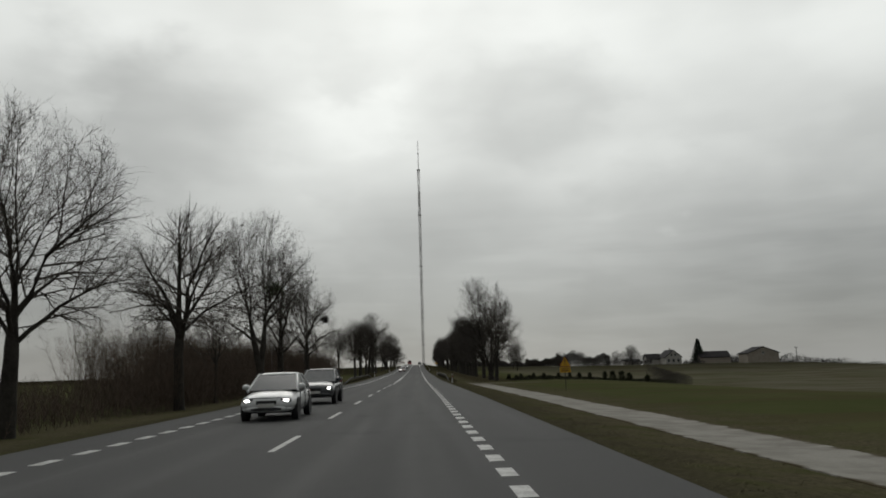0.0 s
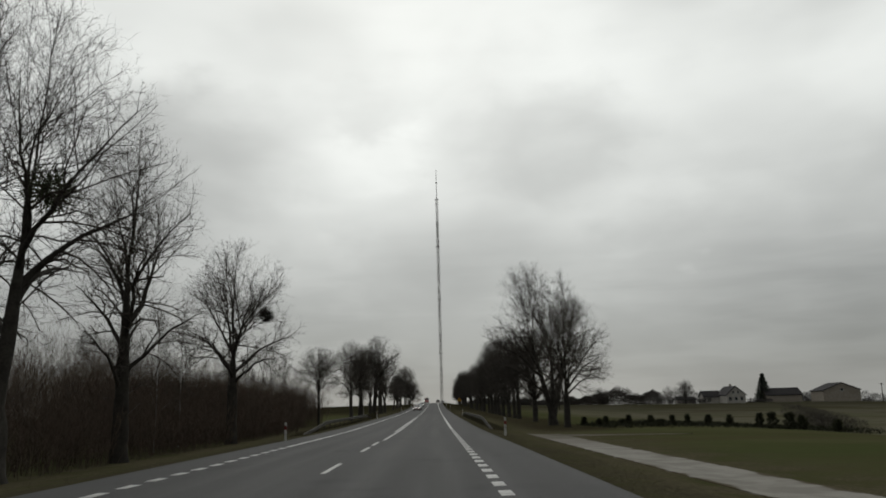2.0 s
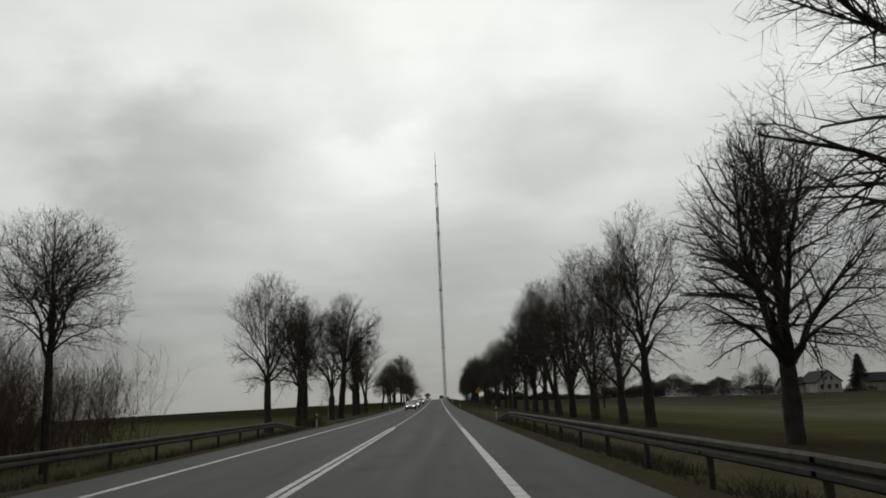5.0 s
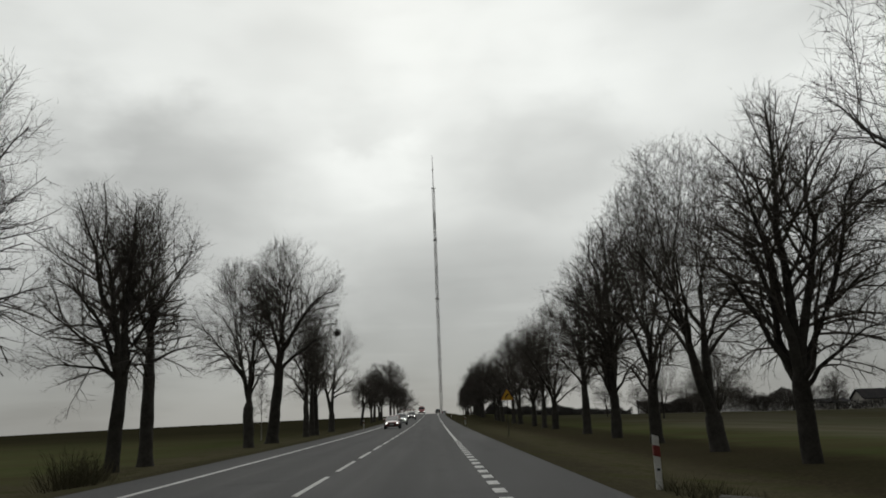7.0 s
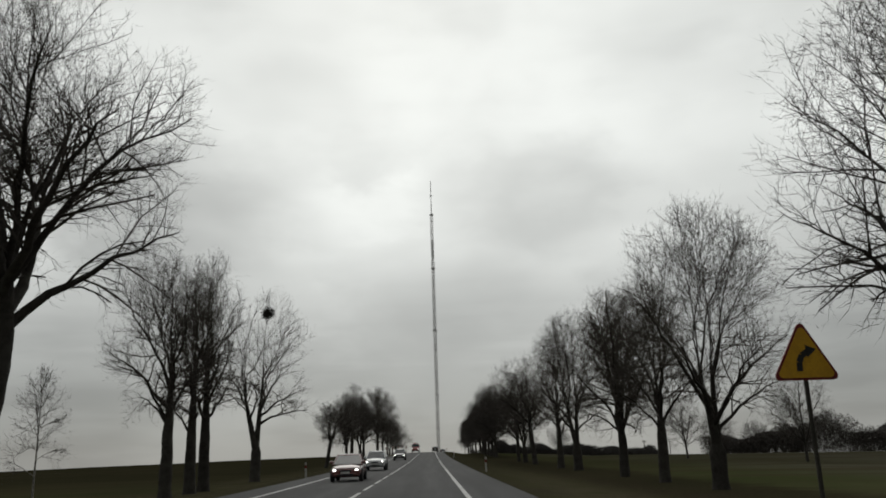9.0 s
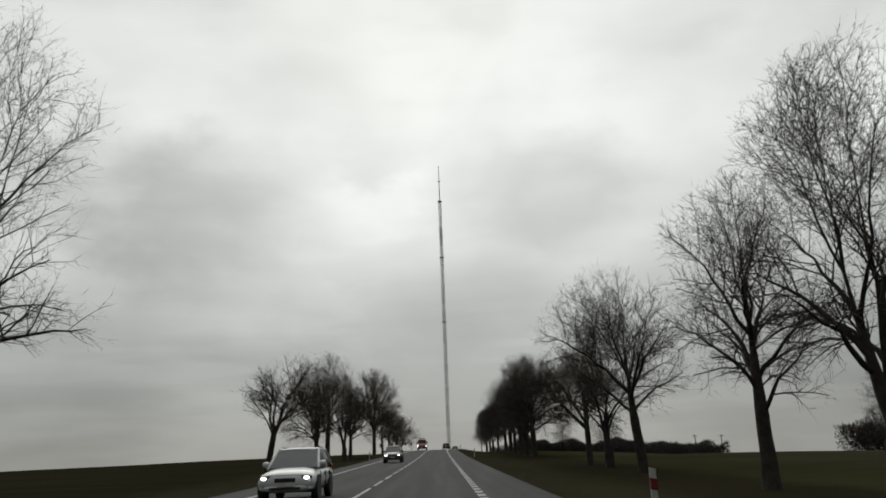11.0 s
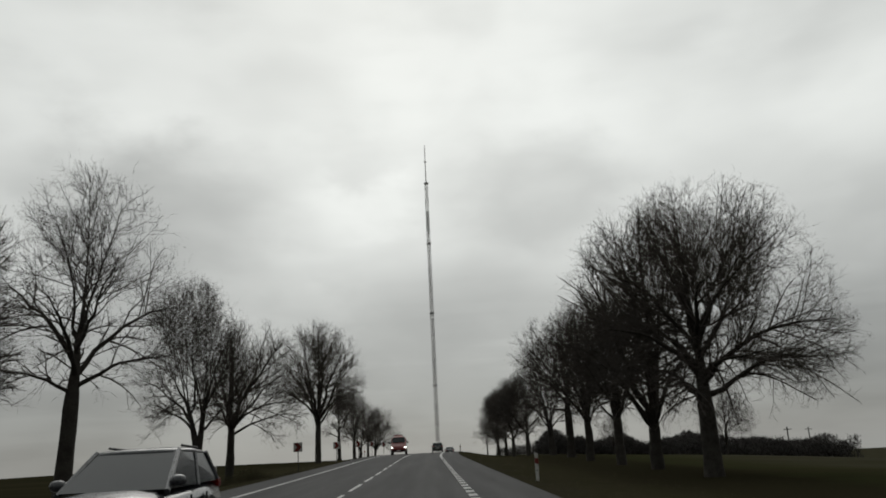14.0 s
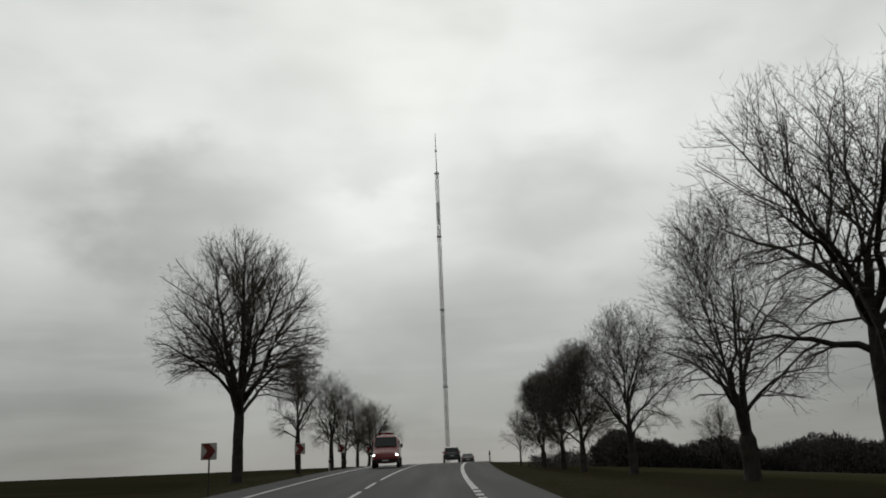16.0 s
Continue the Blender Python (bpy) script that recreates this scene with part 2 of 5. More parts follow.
M = {
    "ground": ground_material(), "road": road_material(), "mast": mast_material(),
    "bark": material("wet_dark_bark", (.059, .054, .047), (.034, .031, .027), 2.5, .95, bump=.9, fine=14, by_object=.15, spec=.1),
    "twig": material("bare_twigs", (.094, .084, .075), (.064, .057, .051), 3, 1.0, bump=0, by_object=.15, spec=.05),
    "birch": material("birch_bark", (.42, .40, .37), (.12, .11, .10), 3, .8, bump=.4, fine=9),
    "scrub": material("brown_scrub", (.135, .104, .084), (.085, .068, .056), 1.2, 1.0, bump=0, spec=0.0),
    "far_wood": material("far_woodland", (.085, .08, .075), (.065, .062, .059), .15, 1.0, bump=0, spec=0.0),
    "needles": material("spruce_needles", (.022, .034, .018), (.012, .018, .01), 2, .9, bump=0),
    "shrub": material("evergreen_shoots", (.048, .050, .030), (.030, .032, .019), 2, .95, bump=0, by_object=.2, spec=.1),
    "grass": material("dry_grass_blades", (.098, .088, .055), (.070, .066, .040), .8, 1.0, bump=0, spec=0.0),
    "path": path_material(),
    "paint": material("worn_road_paint", (.46, .46, .45), (.26, .26, .25), 2.5, .6, bump=.2, fine=25),
    "zinc": material("weathered_zinc", (.058, .053, .043), (.030, .028, .022), 2, .85, metal=.0, bump=.15),
    "white": material("white_plastic", (.62, .62, .60), (.42, .41, .38), 4, .55, bump=.1),
    "red": material("red_reflector", (.19, .028, .022), (.12, .02, .018), 6, .45, bump=0),
    "black": material("black_paint", (.02, .02, .02), (.03, .03, .03), 5, .5, bump=0),
    "yellow": material("yellow_sign_face", (.62, .34, .02), (.5, .27, .02), 5, .5, bump=0),
    "plaster": material("pale_plaster", (.50, .48, .44), (.36, .34, .31), .8, .9, bump=.2),
    "brickwall": material("buff_brick_wall", (.36, .32, .27), (.27, .24, .2), 1.5, .9, bump=.3),
    "roof": material("dark_roof_tiles", (.038, .034, .034), (.022, .022, .024), 1.2, .85, bump=.4, fine=5, spec=.1),
    "frame": material("white_window_frame", (.6, .6, .58), None, 3, .5, bump=0),
    "glass": material("dark_window_glass", (.02, .024, .026), (.015, .018, .02), 1, .12, bump=0, spec=.4),
    "tyre": material("tyre_rubber", (.02, .02, .02), (.03, .03, .028), 8, .85, bump=.2),
    "alloy": material("alloy_rim", (.42, .42, .43), (.3, .3, .31), 5, .35, metal=.8, bump=0),
    "lamp": material("lit_headlamp", (1, .98, .94), (1, .98, .94), 1, .2, bump=0, emit=6),
    "tail": material("red_tail_lens", (.22, .015, .012), (.16, .01, .01), 4, .25, bump=0),
    "trim": material("black_plastic_trim", (.028, .028, .03), (.02, .02, .02), 6, .65, bump=.1),
    "mistletoe": material("mistletoe_leaves", (.05, .062, .026), (.035, .042, .02), 5, .8, bump=0),
    "nest": material("nest_twigs", (.03, .026, .022), (.02, .017, .015), 5, .95, bump=.5),
}


def car_paint(name, col):
    m = material(name, col, tuple(c * .85 for c in col), 2, .3, bump=0, spec=.5)
    m.node_tree.nodes["Principled BSDF"].inputs["Coat Weight"].default_value = .6
    return m


# ---- mesh helpers
def mesh_np(name, v, f, mat, smooth=False):
    v, f = np.asarray(v, np.float32), np.asarray(f, np.int32)
    me = bpy.data.meshes.new(name)
    me.vertices.add(len(v))
    me.vertices.foreach_set("co", v.ravel())
    me.loops.add(f.size)
    me.loops.foreach_set("vertex_index", f.ravel())
    me.polygons.add(len(f))
    me.polygons.foreach_set("loop_start", np.arange(0, f.size, f.shape[1], dtype=np.int32))
    me.update(calc_edges=True)
    me.validate()
    me.materials.append(mat)
    me.polygons.foreach_set("use_smooth", np.full(len(f), smooth))
    return me


def tubes(P, R, sides):
    """Tapered tubes along B polylines of k points: vertices and quads."""
    B, k, _ = P.shape
    T = np.gradient(P, axis=1)
    T /= np.linalg.norm(T, axis=2, keepdims=True) + 1e-9
    ref = np.where(np.abs(T[..., 2:3]) > .9, np.array([1., 0, 0]), np.array([0, 0, 1.]))
    U = np.cross(T, ref)
    U /= np.linalg.norm(U, axis=2, keepdims=True) + 1e-9
    W = np.cross(T, U)
    a = np.arange(sides) * 2 * np.pi / sides
    V = P[:, :, None] + R[:, :, None, None] * (U[:, :, None] * np.cos(a)[:, None] + W[:, :, None] * np.sin(a)[:, None])
    i = np.arange(B)[:, None, None] * k * sides + np.arange(k - 1)[None, :, None] * sides
    s = np.arange(sides)[None, None]
    s2 = (s + 1) % sides
    F = np.stack([i + s, i + s2, i + sides + s2, i + sides + s], -1).reshape(-1, 4)
    return V.reshape(-1, 3), F


def spikes(P, r):
    """Twigs that run out to a point: B pairs of points, three triangles each."""
    B = len(P)
    T = unit(P[:, 1] - P[:, 0])
    U = unit(np.cross(T, np.where(np.abs(T[:, 2:3]) > .9, np.array([1., 0, 0]), np.array([0, 0, 1.]))))
    W = np.cross(T, U)
    ring = [P[:, 0] + r * (U * math.cos(a) + W * math.sin(a)) for a in (0, 2.094, 4.189)]
    V = np.stack(ring + [P[:, 1]], 1).reshape(-1, 3)
    i = np.arange(B)[:, None, None] * 4
    return V, (i + np.array([[0, 1, 3], [1, 2, 3], [2, 0, 3]])[None]).reshape(-1, 3)


def slivers(P, w, r):
    """Twigs too thin for sides: one tapering face from P[:, 0] to P[:, 1]."""
    t = unit(P[:, 1] - P[:, 0])
    side = unit(np.cross(t, r.normal(0, 1, t.shape))) * (w / 2 if np.isscalar(w) else w[:, None] / 2)
    v = np.stack([P[:, 0] - side, P[:, 0] + side, P[:, 1]], 1).reshape(-1, 3)
    return v, np.arange(len(v)).reshape(-1, 3)


def unit(a):
    return a / (np.linalg.norm(a, axis=-1, keepdims=True) + 1e-9)


def joined(chunks):
    v, f, n = [], [], 0
    if len({b.shape[1] for a, b in chunks}) > 1:
        chunks = [(a, b if b.shape[1] == 3 else np.concatenate([b[:, [0, 1, 2]], b[:, [0, 2, 3]]])) for a, b in chunks]
    for a, b in chunks:
        v.append(a)
        f.append(b + n)
        n += len(a)
    return np.concatenate(v), np.concatenate(f)


def part(name, bm, mat, parent=None, label="", smooth=False):
    me = bpy.data.meshes.new(name)
    bm.to_mesh(me)
    bm.free()
    me.materials.append(mat)
    for p in me.polygons:
        p.use_smooth = smooth
    ob = new(name, me)
    if parent:
        ob.parent = parent
    if label:
        tagged(ob, label)
    return ob


def part_np(name, v, f, mat, parent=None, label="", smooth=False):
    ob = new(name, mesh_np(name, v, f, mat, smooth))
    if parent:
        ob.parent = parent
    if label:
        tagged(ob, label)
    return ob


def thing(name, m, label, category, group=""):
    ob = new(name)
    ob.matrix_basis = m
    return tagged(ob, label, category, group)


def box(bm, x, y, z, sx, sy, sz, bevel=0.0, rot=None):
    m = Matrix.Translation((x, y, z)) @ (rot or Matrix()) @ Matrix.Diagonal((sx, sy, sz, 1))
    g = bmesh.ops.create_cube(bm, size=1, matrix=m)
    if bevel:
        e = {e for v in g["verts"] for e in v.link_edges}
        bmesh.ops.bevel(bm, geom=list(e), offset=bevel, segments=2, affect="EDGES")
    return bm


def bx(*a, **k):
    return box(bmesh.new(), *a, **k)


def cyl(bm, p, q, r0, r1=None, n=12):
    p, q = Vector(p), Vector(q)
    m = Matrix.Translation((p + q) / 2) @ (q - p).to_track_quat("Z", "Y").to_matrix().to_4x4()
    bmesh.ops.create_cone(bm, cap_ends=True, segments=n, radius1=r0, radius2=r0 if r1 is None else r1, depth=(q - p).length, matrix=m)
    return bm


def prism(bm, outline, y0, y1):
    """A flat outline in x, z made solid from y0 to y1."""
    a = [bm.verts.new((x, y0, z)) for x, z in outline]
    b = [bm.verts.new((x, y1, z)) for x, z in outline]
    bm.faces.new(a)
    bm.faces.new(b[::-1])
    for i in range(len(a)):
        bm.faces.new((a[i - 1], a[i], b[i], b[i - 1]))
    bmesh.ops.recalc_face_normals(bm, faces=bm.faces)
    return bm


# ---- ground, road, path
def lift(x, y):
    d = abs(x + 2.7 - bend(y))
    t = min(1, max(0, (d - 5.6) / 5.0))
    fall = -.05 - .38 * t * t * (3 - 2 * t)
    far = min(1, max(0, (x - 25) / 75))
    fall -= .8 * far * far * (3 - 2 * far)
    rise = min(1, max(0, (y - 330) / 42)) * max(min(1, max(0, (105 - x) / 35)), min(1, max(0, (y - 368) / 40)))
    fall -= min(3.0, max(0, x - bend(y) - 13) * .055) * rise * rise * (3 - 2 * rise)
    # the field dips away from the road before the farm, and a shallow valley lies past it
    dip = min(1, max(0, (310 - y) / 140))
    fall -= min(3.4, .0025 * max(0, x - 15) ** 2) * dip * dip * (3 - 2 * dip)
    vale = min(1, max(0, (x - 145) / 190))
    fall -= 12 * vale * vale * (3 - 2 * vale)
    deep = min(1, max(0, (x - 300) / 900))
    fall -= 45 * deep * deep * (3 - 2 * deep)
    # the verge under the row is built up, then sinks towards the crest
    verge = min(1, max(0, (x - bend(y) - 4) / 6))
    fall += verge * (.2 * math.exp(-((y - 388) / 14) ** 2) - .55 * min(1, max(0, (y - 400) / 28)))
    w = math.exp(-(max(0, d - 20) / 160) ** 2)
    rough = .14 * noise.noise((x * .05, y * .05, 0)) * min(1, max(0, d - 8) / 10)
    return zg(y) * w + fall + rough


def ground():
    xs = [-4000, -2500, -1500, -900, -600, -400, -280, -200, -150, -115, -90, -70, -56, -45, -37, -31, -26, -22, -19, -17, -15.5, -14, -13, -12, -11, -10, -9, -8.4]
    xs += [-7, -5, -2.7, 0, 2, 3, 3.6, 4.4, 5.2, 6.1, 7, 8, 9, 10, 11.5, 13, 15, 17, 20, 24, 29, 36, 45, 56, 70, 90, 115, 150, 200, 280, 400, 600, 900, 1500, 2500, 4000]
    ys = list(np.arange(-160, 700, 5.0)) + [720, 750, 800, 880, 1000, 1200, 1500, 2000, 2800, 4600]
    v = [(x + bend(y) * (1 if abs(x) < 20 else 0 if abs(x) > 60 else (60 - abs(x)) / 40), y) for y in ys for x in xs]
    v = [(x, y, lift(x, y)) for x, y in v]
    n = len(xs)
    f = [(j * n + i, j * n + i + 1, (j + 1) * n + i + 1, (j + 1) * n + i) for j in range(len(ys) - 1) for i in range(n - 1)]
    tagged(part_np("ground", v, f, M["ground"], smooth=True), "winter grass verges and open green fields", "ground", kind="structure")


def strip(name, x0, x1, ys, mat, z, thick=.12, cols=4, parent=None, follow=None):
    """A slab that follows the road, with side faces."""
    v, f, n = [], [], cols + 3
    for y in ys:
        zz = follow or (lambda x, yy: zg(yy))
        row = [x0 + (x1 - x0) * i / cols + bend(y) for i in range(cols + 1)]
        v.append((row[0] - .02, y, zz(row[0], y) + z - thick))
        v += [(x, y, zz(x, y) + z) for x in row]
        v.append((row[-1] + .02, y, zz(row[-1], y) + z - thick))
    for j in range(len(ys) - 1):
        f += [(j * n + i, j * n + i + 1, (j + 1) * n + i + 1, (j + 1) * n + i) for i in range(n - 1)]
    return part_np(name, v, f, mat, parent)


ground()
ROAD_Y = list(np.arange(-150, 400, 10.0)) + list(np.arange(400, 800, 5.0))
road = tagged(strip("road", -8.35, 3.25, ROAD_Y, M["road"], 0), "grey worn two-lane asphalt road with paved shoulders", "road", kind="structure")
path = tagged(strip("path", 6.15, 8.5, list(np.arange(-60, 103, 3.0)), M["path"], .022, follow=lift, thick=.06),
              "pale narrow tarred footpath beside the road verge", "path", kind="structure")
yard = bmesh.new()
TRACK = [(7.4, 100.6, 1.6), (8.6, 99.8, 2.2), (9.6, 98.8, 1.7), (10.8, 97.9, .9), (12.5, 97.0, .5), (14, 96.3, .3), (15.5, 95.6, .1)]
for i, (x, y, w) in enumerate(TRACK):
    for j in range(5):
        yy = y + w * (j - 2) / 2 + .12 * math.sin(i * 2.3 + j)
        yard.verts.new((x, yy, lift(x, yy) + (.03 if 0 < j < 4 else -.02)))
yard.verts.ensure_lookup_table()
for i in range(len(TRACK) - 1):
    for j in range(4):
        yard.faces.new([yard.verts[k] for k in (i * 5 + j, i * 5 + 5 + j, i * 5 + 6 + j, i * 5 + 1 + j)])
tagged(part("field_track", yard, material("pale_gravel", (.105, .095, .074), (.07, .062, .045), 1.2, .95, bump=.3, spec=.05)), "pale gravel track leading into the field", "track", kind="structure")


def bar_mesh(w, l):
    return mesh_np("road_mark", [(-w / 2, -l / 2, .004), (w / 2, -l / 2, .004), (w / 2, l / 2, .004), (-w / 2, l / 2, .004), (-w / 2, -l / 2, -.01), (w / 2, -l / 2, -.01), (w / 2, l / 2, -.01), (-w / 2, l / 2, -.01)],
                   [(0, 1, 2, 3), (0, 4, 5, 1), (1, 5, 6, 2), (2, 6, 7, 3), (3, 7, 4, 0)], M["paint"])


def marks():
    edge, dash, long = bar_mesh(.24, .9), bar_mesh(.13, 3.6), bar_mesh(.13, 5.0)

    def put(me, x, y):
        ob = new("road_mark", me)
        ob.parent = road
        s = math.atan((zg(y + 1) - zg(y - 1)) / 2)
        ob.matrix_basis = pose(x + bend(y), y, zg(y) + .004, math.degrees(s))
    y = -8.0
    while y < 395:
        if y < 108 or 158 < y < 205 or 268 < y < 392:
            put(edge, 1.2, y)
        y += 1.76
    for y in (-3.2, 7.0, 17.2, 27.4, 37.6, 47.8, 58.0, 68.2, 78.6, 83.9):
        put(dash, -2.77, y)
    for y in list(np.arange(164, 262, 7.0)) + list(np.arange(278, 400, 7.0)):
        put(long, -2.77, y)
    for y in np.arange(262, 276, 4.5):
        put(dash, -2.77, y)
    for y in np.arange(-8, 84, 1.76):
        put(edge, -6.64, y)

    def line(x, w, a, b):
        ys = list(np.arange(a, b, 5.0)) + [b]
        ob = strip("road_line", x - w / 2, x + w / 2, ys, M["paint"], .008, .015, 1)
        ob.parent = road
    line(1.2, .2, 108, 158)
    line(1.2, .15, 205, 268)
    line(1.2, .2, 392, 700)
    line(-2.88, .12, 104, 164)
    line(-2.66, .12, 88, 164)
    line(-2.77, .13, 402, 700)
    line(-6.64, .15, 84, 700)


# ---- bare trees
class Grower:
    def __init__(self, seed, centre, radii, low=1.0):
        self.r = np.random.default_rng(seed)
        self.c, self.e = np.array(centre, float), np.array(radii, float)
        self.up, self.down = self.e[2] * (2 - low), self.e[2] * low

    def reach(self, p, d):
        """How far it is from p along d to the edge of the crown."""
        half = np.where(d[:, 2] > 0, self.up, self.down)
        e = np.stack([np.full(len(p), self.e[0]), np.full(len(p), self.e[1]), half], 1)
        o, q = (p - self.c) / e, d / e
        A, Bq, C = (q * q).sum(1), (o * q).sum(1), (o * o).sum(1) - 1
        return np.where(C < 0, (-Bq + np.sqrt(np.maximum(Bq * Bq - A * C, 0))) / A, 0.0)

    def grow(self, p, d, L, k, wander, lift_):
        B = len(p)
        P = np.zeros((B, k, 3))
        P[:, 0] = p
        for i in range(1, k):
            d = unit(d + self.r.normal(0, wander, (B, 3)) + np.array([0, 0, lift_]))
            P[:, i] = P[:, i - 1] + d * (L / (k - 1))[:, None]
        return P

    def sprout(self, P, R, per, u0, u1, ang, spread):
        """Places, directions and radii for side shoots of all the branches P."""
        B, k, _ = P.shape
        u = self.r.uniform(u0, u1, (B, per)) if per else np.zeros((B, 0))
        g = u * (k - 1)
        i = np.minimum(g.astype(int), k - 2)
        fr = (g - i)[..., None]
        b = np.arange(B)[:, None]
        p = P[b, i] * (1 - fr) + P[b, i + 1] * fr
        t = unit(P[b, i + 1] - P[b, i])
        rad = R[b, i] * (1 - fr[..., 0]) + R[b, i + 1] * fr[..., 0]
        side = unit(np.cross(t, self.r.normal(0, 1, t.shape)))
        a = np.radians(self.r.normal(ang, spread, u.shape))[..., None]
        return p.reshape(-1, 3), unit(np.cos(a) * t + np.sin(a) * side).reshape(-1, 3), rad.ravel()


def along(r, P, R, gap, u0, u1, ang, spread, centre, pull):
    """Places, directions, radii and parents for side shoots, a gap apart along the branches P, turned outwards and up."""
    B, k, _ = P.shape
    own_len = np.linalg.norm(np.diff(P, axis=1), axis=2).sum(1) * (u1 - u0)
    per = np.maximum(2, np.round(own_len / gap + r.uniform(-.3, .3, B)).astype(int))
    b = np.repeat(np.arange(B), per)
    nth = np.arange(len(b)) - np.repeat(np.cumsum(per) - per, per)
    u = u0 + (u1 - u0) * (nth + r.uniform(.05, .95, len(b))) / per[b]
    g = u * (k - 1)
    i = np.minimum(g.astype(int), k - 2)
    fr = (g - i)[:, None]
    p = P[b, i] * (1 - fr) + P[b, i + 1] * fr
    t = unit(P[b, i + 1] - P[b, i])
    rad = R[b, i] * (1 - fr[:, 0]) + R[b, i + 1] * fr[:, 0]
    want = r.normal(0, 1, t.shape) + pull * unit(p - centre) + np.array([0, 0, .2])
    side = unit(want - t * (want * t).sum(-1, keepdims=True))
    a = np.radians(r.normal(ang, spread, len(b)))[:, None]
    return p, unit(np.cos(a) * t + np.sin(a) * side), rad, u, b


def smooth_run(points, n):
    """A soft curve with n points through a few given ones."""
    q = np.array(points, float)
    s = np.concatenate([[0], np.cumsum(np.linalg.norm(np.diff(q, axis=0), axis=1))])
    at = np.linspace(0, s[-1], n)
    out = np.stack([np.interp(at, s, q[:, i]) for i in range(3)], 1)
    for _ in range(3):
        out[1:-1] = .5 * out[1:-1] + .25 * (out[:-2] + out[2:])
    return out


def tree_meshes(seed, height, left, right, fork=.25, stems=1, leader=0.17, lean=0.0, girth=None, twigs=1.0, bottom=.18, fill=1.0, limbs=0, belly=.42, split=.15, reach_y=1.0, skirt=0.4):
    """Trunks, main limbs and the finer crown of a bare tree on its own base. The limbs rise from the fork in long
    soft curves to the skin of the crown; each order of branches keeps inside it."""
    r = np.random.default_rng(seed)
    rx = max(.8, (right - left) / 2)
    cx = (left + right) / 2
    low, top = bottom * height, height
    zc = low + (top - low) * belly
    centre = np.array([cx, 0, low + (top - low) * .25])
    G = Grower(seed, (cx, 0, zc), (rx, rx * reach_y, 1.0))
    G.up, G.down = top - zc, (zc - low) * 1.25
    r0 = (girth or .018 * height + .10) * (.6 if height < 8.6 else 1)
    K = 9
    fz = fork * height

    # boles: one trunk, or several that part low down
    boles, spread_az = [], []
    for k in range(stems):
        az = {1: [0], 2: [.35, 3.5], 3: [3.0, .25, 1.6]}[stems][k] + r.uniform(-.3, .3)
        out = 0 if stems == 1 else r.uniform(.20, .29) * (.35 if k == 0 and stems == 2 else 1.2 if stems == 3 else 1)
        end = (fz + (top - fz) * (leader * .6 if leader > .4 else .05)) * (1 if k == 0 else r.uniform(.86, .98))
        zs = np.linspace(-.35, end, 12)
        x = lean * np.minimum(zs, fz) * 1.0 + lean * .35 * np.maximum(0, zs - fz)
        ex = np.maximum(0, zs - split * height)
        far = np.minimum(ex * out, rx * .55) * (1 - .25 * ex / max(1, top))
        P = np.stack([x + far * math.cos(az), far * math.sin(az), zs], 1)
        P[2:, :2] += np.cumsum(r.normal(0, .012 * height / 10, (10, 2)), 0)
        if k:
            P = P[zs > split * height - .6]
        P = smooth_run(P, 18)
        h = np.clip((P[:, 2]) / max(end, .1), 0, 1)
        thin = 1.0 if stems == 1 else .72
        tip = .16 if leader > .4 else .62
        f0 = min(.9, fz / max(end, .1))
        R = r0 * np.where(h < f0, 1 - .2 * h / f0, .8 + (tip - .8) * (h - f0) / max(.05, 1 - f0)) * thin
        if k == 0:
            if stems > 1:
                R = np.where(P[:, 2] < split * height, r0 * 1.05, R)
            R[0] *= 1.5
            R[1] *= 1.12
        boles.append((P, R))
        spread_az.append(az)

    # main limbs
    n_l = limbs or (10 if rx > 3.4 else 9 if rx > 2.2 else 6)
    n_l += 2 * (stems - 1)
    LP, LR = [], []
    for k in range(n_l):
        own = k % stems
        P, R = boles[own]
        q = (k + .5) / n_l
        el = math.asin(min(.97, -.28 - .25 * skirt + (1.24 + .25 * skirt) * q)) + radians(r.uniform(-6, 6))
        az = 2.4 * k + seed * 1.3 + r.uniform(-.3, .3)
        if stems > 1:
            az = spread_az[own] + (math.remainder(az, math.tau)) * .55
        d = np.array([math.cos(az) * math.cos(el), math.sin(az) * math.cos(el), math.sin(el)])
        skin = np.array([cx + d[0] * rx, d[1] * rx * reach_y, zc + d[2] * (G.up if d[2] > 0 else G.down)])
        hi = fz + (P[-1, 2] - fz) * np.clip(q * .95 + r.uniform(-.05, .05), 0, 1) if leader > .4 else fz * r.uniform(.9, 1.06)
        at = int(np.argmin(np.abs(P[:, 2] - hi)))
        p = P[max(1, at)]
        end = p + (skin - p) * r.uniform(.84, .95)
        go = end - p
        flat = math.hypot(go[0], go[1])
        if el > .35:
            ctrl = p + go * np.array([.27, .27, .55])
        else:
            ctrl = p + go * np.array([.45, .45, .5]) + np.array([0, 0, .22 * flat])
        u = np.linspace(0, 1, K)[:, None]
        C = (1 - u) ** 2 * p + 2 * u * (1 - u) * ctrl + u * u * end
        sway = np.cumsum(r.normal(0, .018 * np.linalg.norm(go), (K, 3)), 0)
        C[1:] += (sway[1:] - u[1:] * sway[-1]) * .9
        long = np.linalg.norm(go)
        rl = min(R[max(1, at)] * .82, r0 * (.39 + .32 * max(0, math.sin(el))) * (.5 + .07 * long))
        LP.append(C)
        LR.append(np.maximum(.012, rl * (1 - .90 * np.linspace(0, 1, K) ** .85)))
    LP, LR = np.array(LP), np.array(LR)
